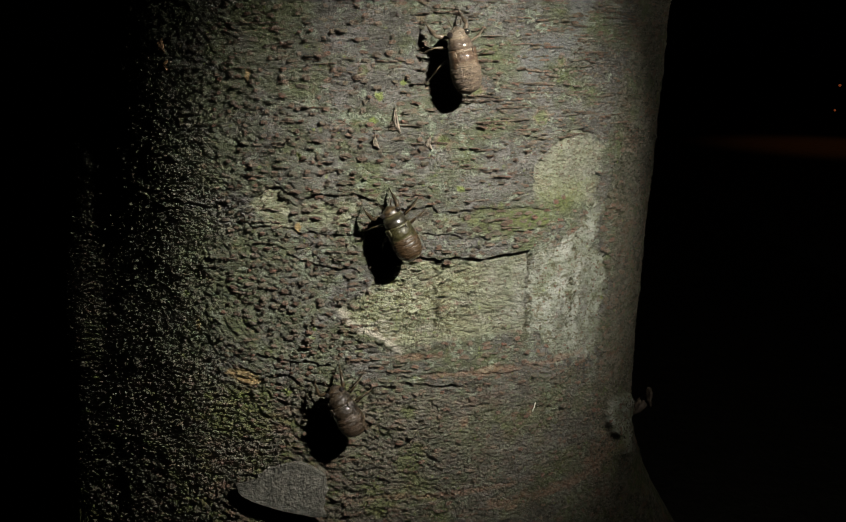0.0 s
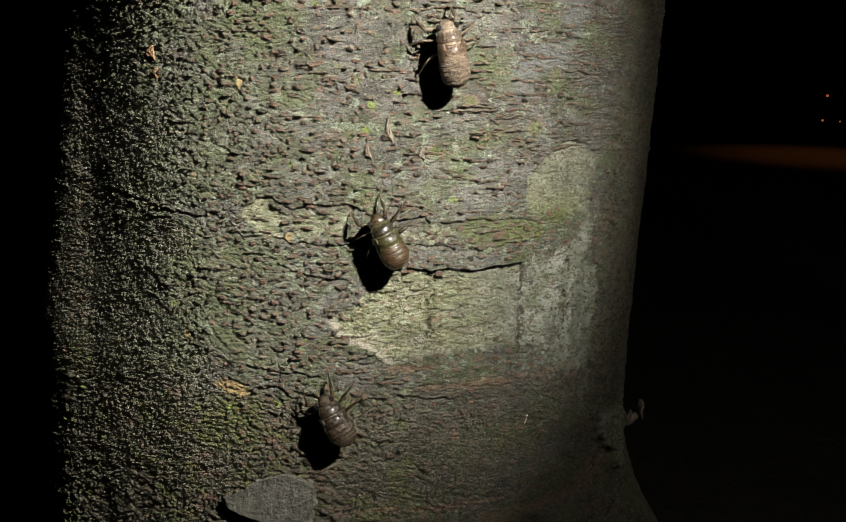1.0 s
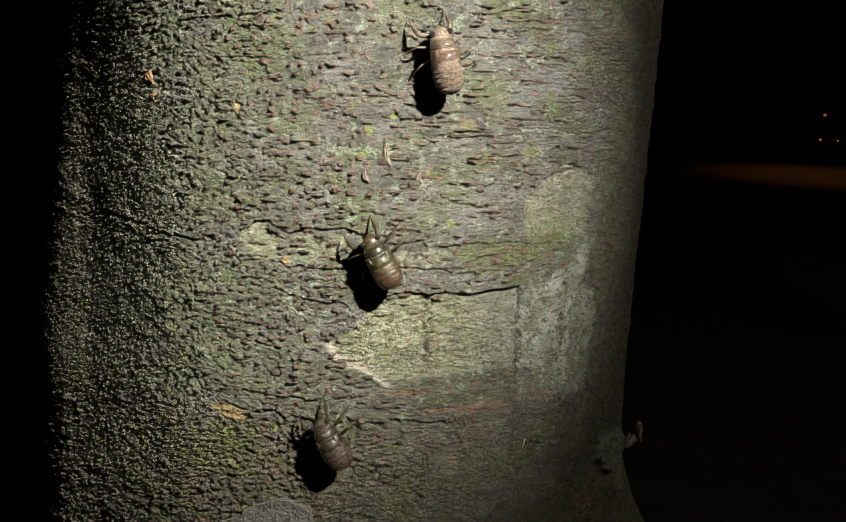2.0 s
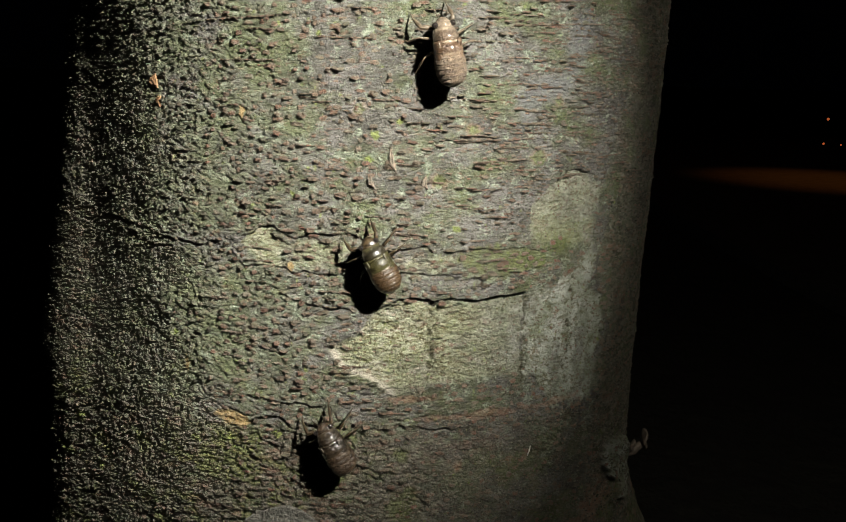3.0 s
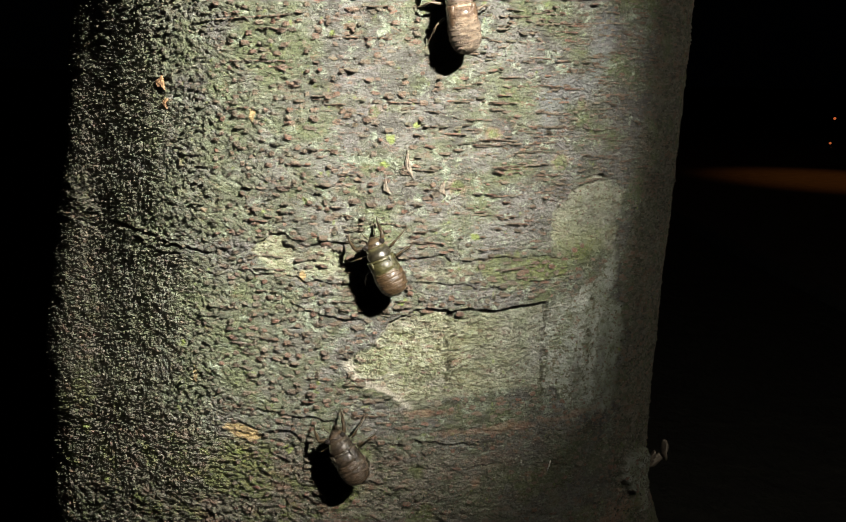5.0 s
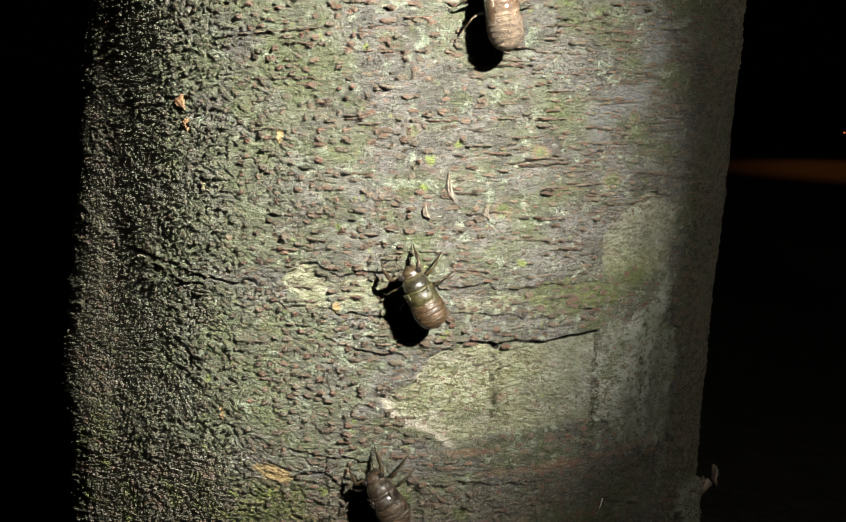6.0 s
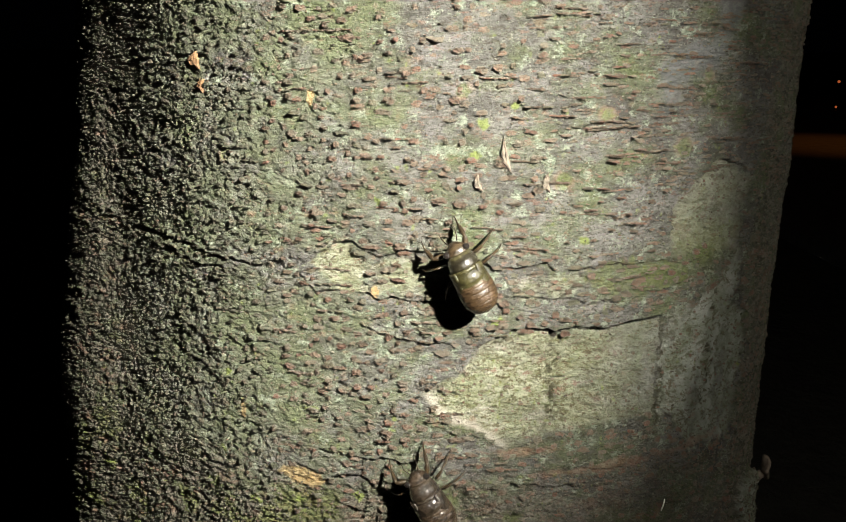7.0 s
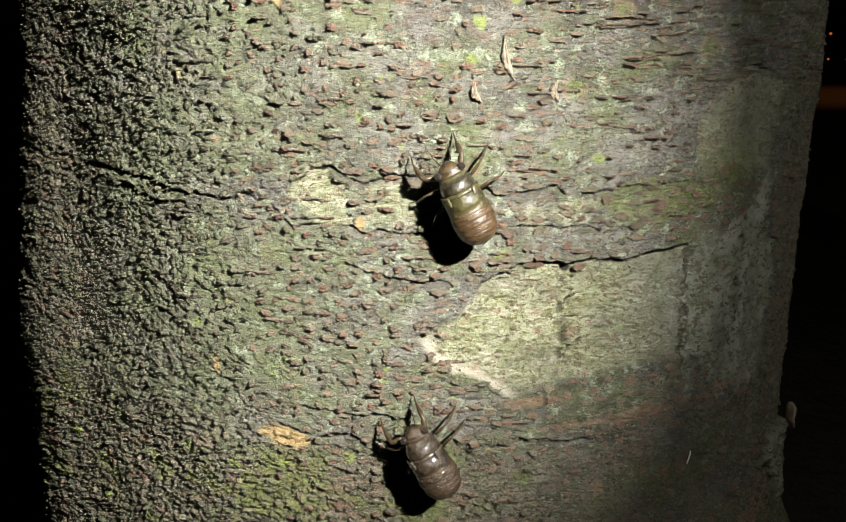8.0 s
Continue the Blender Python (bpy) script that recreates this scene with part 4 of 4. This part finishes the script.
        legs.append((part(name, tube(line, rad, limb, name, 9), ob, "", tuple(h * s * MM)), h * s * MM))
    return ob, legs


SANDY = shell_material("sandy_shell", (0.0238, 0.0163, 0.0116), (0.0612, 0.0408, 0.0272), 0.3, 0.12, 1.0, 0.3, (0.1904, 0.1530, 0.1122))
SANDY_AB = shell_material("sandy_abdomen", (0.0219, 0.0146, 0.0098), (0.0586, 0.0390, 0.0253), 0.6, 0.12, 0.0, 0.7, (0.0976, 0.0756, 0.0536))
SANDY_HEAD = shell_material("sandy_head", (0.0306, 0.0214, 0.0143), (0.0816, 0.0612, 0.0408), 0.6, 0.12, 0.1, 0.8, (0.1428, 0.1148, 0.0842))
SANDY_PAD = shell_material("sandy_pad", (0.0224, 0.0127, 0.0076), (0.0638, 0.0357, 0.0191), 0.3, 0.15, 0.8, 0.25, (0.1785, 0.1435, 0.1051))
OLIVE = shell_material("olive_shell", (0.0062, 0.0055, 0.0039), (0.0196, 0.0165, 0.0094), 0.3, 0.18, 1.0, 0.0, (0.0392, 0.0353, 0.0157))
AMBER = shell_material("amber_shell", (0.0097, 0.0059, 0.0030), (0.0372, 0.0216, 0.0100), 0.4, 0.14, 0.25, 0.0, (0.0446, 0.0279, 0.0138))
AMBER_HEAD = shell_material("amber_head", (0.0101, 0.0067, 0.0037), (0.0338, 0.0223, 0.0115), 0.35, 0.12, 0.5, 0.0, (0.0405, 0.0286, 0.0152))
OLIVE_PAD = shell_material("olive_pad", (0.0080, 0.0071, 0.0031), (0.0298, 0.0263, 0.0088), 0.4, 0.14, 0.3, 0.0, (0.0358, 0.0318, 0.0127))
BROWN = shell_material("brown_shell", (0.0040, 0.0030, 0.0024), (0.0203, 0.0142, 0.0091), 0.3, 0.10, 1.0, 0.1, (0.0338, 0.0253, 0.0169))
BROWN_AB = shell_material("brown_abdomen", (0.0064, 0.0040, 0.0026), (0.0260, 0.0156, 0.0081), 0.4, 0.10, 0.25, 0.2, (0.0347, 0.0217, 0.0116))
LIMB_PALE = shell_material("sandy_limb", (0.0270, 0.0189, 0.0121), (0.0855, 0.0653, 0.0428), 0.5, 0.14, 0.2)
LIMB_DARK = shell_material("amber_limb", (0.0090, 0.0063, 0.0036), (0.0382, 0.0248, 0.0121), 0.35, 0.14, 0.5)

NYMPHS = [
    # built thing and legs, then seconds, degrees round the trunk, millimetres of height, heading
    (nymph(1.06, SANDY, SANDY_AB, SANDY_PAD, LIMB_PALE, "sandy mud-coated cicada nymph climbing the bark, highest of three", 0.86, SANDY_HEAD, 0.0004),
     [(0, 12.14, 38.1, -13.0), (0.5, 11.76, 41.4, -13.0), (1, 11.34, 44.3, -12.5), (1.5, 11.05, 47.9, -12.0), (3, 10.13, 56.0, -11.5), (3.5, 9.95, 58.4, -11.0), (4, 9.57, 62.0, -12.0), (5.5, 8.90, 70.8, -12.0), (6, 8.40, 73.4, -12.0), (6.5, 8.00, 75.8, -12.0), (7, 7.70, 77.9, -12.0), (8, 7.20, 82.4, -12.0)], 0.0),
    (nymph(0.98, OLIVE, AMBER, OLIVE_PAD, LIMB_DARK, "glossy olive and amber cicada nymph climbing the bark", 0.91, AMBER_HEAD, 0.0002),
     [(0, 3.98, -30.4, -27.0), (0.5, 3.59, -29.9, -27.0), (1, 3.24, -29.3, -27.0), (1.5, 3.05, -28.7, -28.0), (3, 1.72, -26.8, -28.5), (3.5, 1.33, -26.4, -28.0), (4, 1.06, -24.8, -27.0), (5.5, -0.11, -23.7, -26.0), (6, -0.25, -23.5, -27.5), (6.5, -0.43, -23.3, -29.0), (7, -0.82, -22.6, -27.5), (7.5, -0.9, -22.6, -25.0), (8, -1.17, -22.9, -25.5)], 0.9),
    (nymph(0.98, BROWN, BROWN_AB, BROWN, LIMB_DARK, "dark brown glossy cicada nymph climbing the bark, lowest of three", 0.94, BROWN_AB, 0.00022),
     [(0, -4.05, -108.3, -28.0), (0.5, -4.04, -107.6, -28.5), (1, -4.04, -107.1, -29.0), (1.5, -4.13, -107.0, -30.0), (3, -4.30, -105.6, -30.5), (3.5, -4.40, -105.1, -31.0), (4, -4.37, -104.4, -31.0), (5.5, -4.59, -102.0, -30.0), (6, -4.63, -101.6, -30.0), (6.5, -4.70, -100.8, -29.0), (7, -4.80, -100.6, -28.5), (7.5, -4.80, -100.5, -28.0), (8, -4.80, -100.3, -28.0)], 0.45),
]


# ---- the torch in the hand beside the camera ----
def ring_wall(r_out, r_in, z0, z1, material, name, n=32):
    v, f = [], []
    for r, z in ((r_out, z0), (r_out, z1), (r_in, z1), (r_in, z0)):
        v += [(r * math.cos(2 * math.pi * k / n), r * math.sin(2 * math.pi * k / n), z) for k in range(n)]
    for q in range(4):
        for k in range(n):
            a, b = q * n + k, q * n + (k + 1) % n
            c, d = ((q + 1) % 4) * n + (k + 1) % n, ((q + 1) % 4) * n + k
            f.append((a, b, c, d))
    return mesh_of(name, v, f, material)


def disc(r, z, material, name, thick=0.0006, n=24):
    v = [(r * math.cos(2 * math.pi * k / n), r * math.sin(2 * math.pi * k / n), z - q * -thick) for q in (0, 1) for k in range(n)]
    f = [tuple(range(n))[::-1], tuple(range(n, 2 * n))] + [(k, (k + 1) % n, n + (k + 1) % n, n + k) for k in range(n)]
    return mesh_of(name, v, f, material)


BLACK = simple("black_anodised", (0.012, 0.012, 0.012), 0.6, None, 200.0)
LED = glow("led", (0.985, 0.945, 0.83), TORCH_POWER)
# extra glowing ring, added to give the torch its wide spill
SPILL = glow("spill_ring", (0.985, 0.945, 0.83), TORCH_POWER * 0.11)
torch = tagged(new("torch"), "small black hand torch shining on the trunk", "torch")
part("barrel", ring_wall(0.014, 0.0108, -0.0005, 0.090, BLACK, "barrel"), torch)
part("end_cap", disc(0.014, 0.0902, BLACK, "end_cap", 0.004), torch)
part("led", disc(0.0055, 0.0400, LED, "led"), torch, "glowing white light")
part("spill_ring", ring_wall(0.0106, 0.0102, -0.0008, 0.0002, SPILL, "spill_ring"), torch, "glowing ring added for the torch's wide spill")

# ---- ground, path and far lights ----
def sheet(name, x0, x1, y0, y1, z, material, n=40, rough=0.0):
    x, y = np.meshgrid(np.linspace(-1, 1, n), np.linspace(-1, 1, n))
    x, y = (np.sign(q) * np.abs(q) ** 3 for q in (x, y))
    x, y = (x0 + x1) / 2 + (x1 - x0) / 2 * x, (y0 + y1) / 2 + (y1 - y0) / 2 * y
    zz = z + rough * fbm(x * 0.7, y * 0.7, 9, 4)
    v = np.stack([x, y, zz], -1).reshape(-1, 3)
    f = [(j * n + i, j * n + i + 1, (j + 1) * n + i + 1, (j + 1) * n + i) for j in range(n - 1) for i in range(n - 1)]
    return mesh_of(name, v, f, material)


tagged(new("ground", sheet("ground", -600, 600, -600, 600, GROUND, SOIL, 60, 0.02)), "dark bare soil in the night", "ground", kind="structure")


def slab_box(name, x0, x1, y0, y1, z0, z1, material):
    v = [(x, y, z) for z in (z0, z1) for y in (y0, y1) for x in (x0, x1)]
    f = [(0, 2, 3, 1), (4, 5, 7, 6), (0, 1, 5, 4), (2, 6, 7, 3), (0, 4, 6, 2), (1, 3, 7, 5)]
    return mesh_of(name, v, f, material, False)


tagged(new("pavement", slab_box("pavement", 0.95, 4.2, 1.2, 30.0, GROUND - 0.1, GROUND + 0.03, PAVING)), "paved path with a pool of orange lamp light", "path", kind="structure")

lamp_post = tagged(new("street_lamp"), "dark steel street lamp with an orange light", "street lamp")
lamp_post.location = (3.4, 3.6, GROUND)
part("post", tube([(0, 0, -0.1), (0, 0, 1.4), (0, 0, 2.7), (-0.12, 0, 2.95), (-0.5, 0, 3.05)], [0.05, 0.045, 0.04, 0.035, 0.03], STEEL, "post", 12), lamp_post)
part("shade", tube([(-0.5, 0, 3.02), (-0.5, 0, 3.1), (-0.5, 0, 3.16)], [0.14, 0.12, 0.03], STEEL, "shade", 16), lamp_post)
part("bulb", ball(0.04, glow("sodium", (1.0, 0.32, 0.06), 20.0), "bulb"), lamp_post, "glowing orange bulb", (-0.5, 0, 2.96))
spot = bpy.data.lights.new("street_light", "SPOT")
spot.energy, spot.color, spot.spot_size, spot.spot_blend, spot.shadow_soft_size = 62.0, (1.0, 0.33, 0.06), radians(27), 1.0, 0.06
sp = new("street_light", spot)
sp.matrix_world = look((2.9, 3.6, GROUND + 2.9), (2.12, 3.75, GROUND))

AMBER_GLOW = glow("amber_glow", (1.0, 0.22, 0.06), 0.4)
def path_light(at, r):
    ob = tagged(new("path_light"), "small orange light low beside the path", "light")
    ob.location = (at[0], at[1], GROUND)
    up = at[2] - GROUND
    part("stake", tube([(0, 0, -0.05), (0, 0, max(0.02, up - r))], [r * 0.4, r * 0.4], STEEL, "stake"), ob)
    part("globe", ball(r, AMBER_GLOW, "globe"), ob, "glowing orange globe", (0, 0, up))


def far_spot(azimuth, elevation, dist, r):
    a, e = radians(azimuth), radians(elevation)
    path_light((0.016 + dist * math.sin(a), -0.5 + dist * math.cos(a), 0.04 + dist * math.tan(e)), r)


far_spot(25.75, -1.64, 9.0, 0.013)
far_spot(25.65, -3.08, 7.5, 0.009)
far_spot(26.6, -3.10, 7.5, 0.006)


# ---- the loose lenticels, one by one ----
def single_lenticels(places):
    rng = np.random.RandomState(4)
    shared = []
    for i in range(24):
        v, f, crest = lips(rng, 1 + (i % 3 > 0))
        shared.append(mesh_of("lenticel", v, f, LENTICEL))
        set_crest(shared[-1], crest)
    pd = np.array(places)
    hs = bark_shape(pd[:, 0], pd[:, 1])[0]
    for p, h in zip(places, hs):
        deg, z, w, hh, tall, tilt = p
        ob = part("lenticel", shared[rng.randint(24)], TREE)
        ob.matrix_basis = bark_matrix(deg, z, float(h), math.degrees(tilt)) @ Matrix.Diagonal((w, hh, tall, 1))


single_lenticels(SINGLES)


# ---- what moves ----
def motions():
    walk(cam, PATH, EXPOSURES)
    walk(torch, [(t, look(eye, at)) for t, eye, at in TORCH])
    for (ob, legs), rows, phase in NYMPHS:
        walk(ob, [(t, bark_matrix(d, z * MM, 0.0004, -hd)) for t, d, z, hd in rows])
        for i, (leg, hip) in enumerate(legs):
            turn = []
            for k in range(33):
                t = k * 0.25
                ph = 2 * math.pi * (t / 1.9 + phase + (0.5 if i in (0, 3, 4) else 0.0))
                side = 1 if i % 2 == 0 else -1
                turn.append((t, pose(*hip, 3.5 * max(0.0, math.cos(ph)), 0, side * 8.0 * math.sin(ph))))
            walk(leg, turn)


motions()
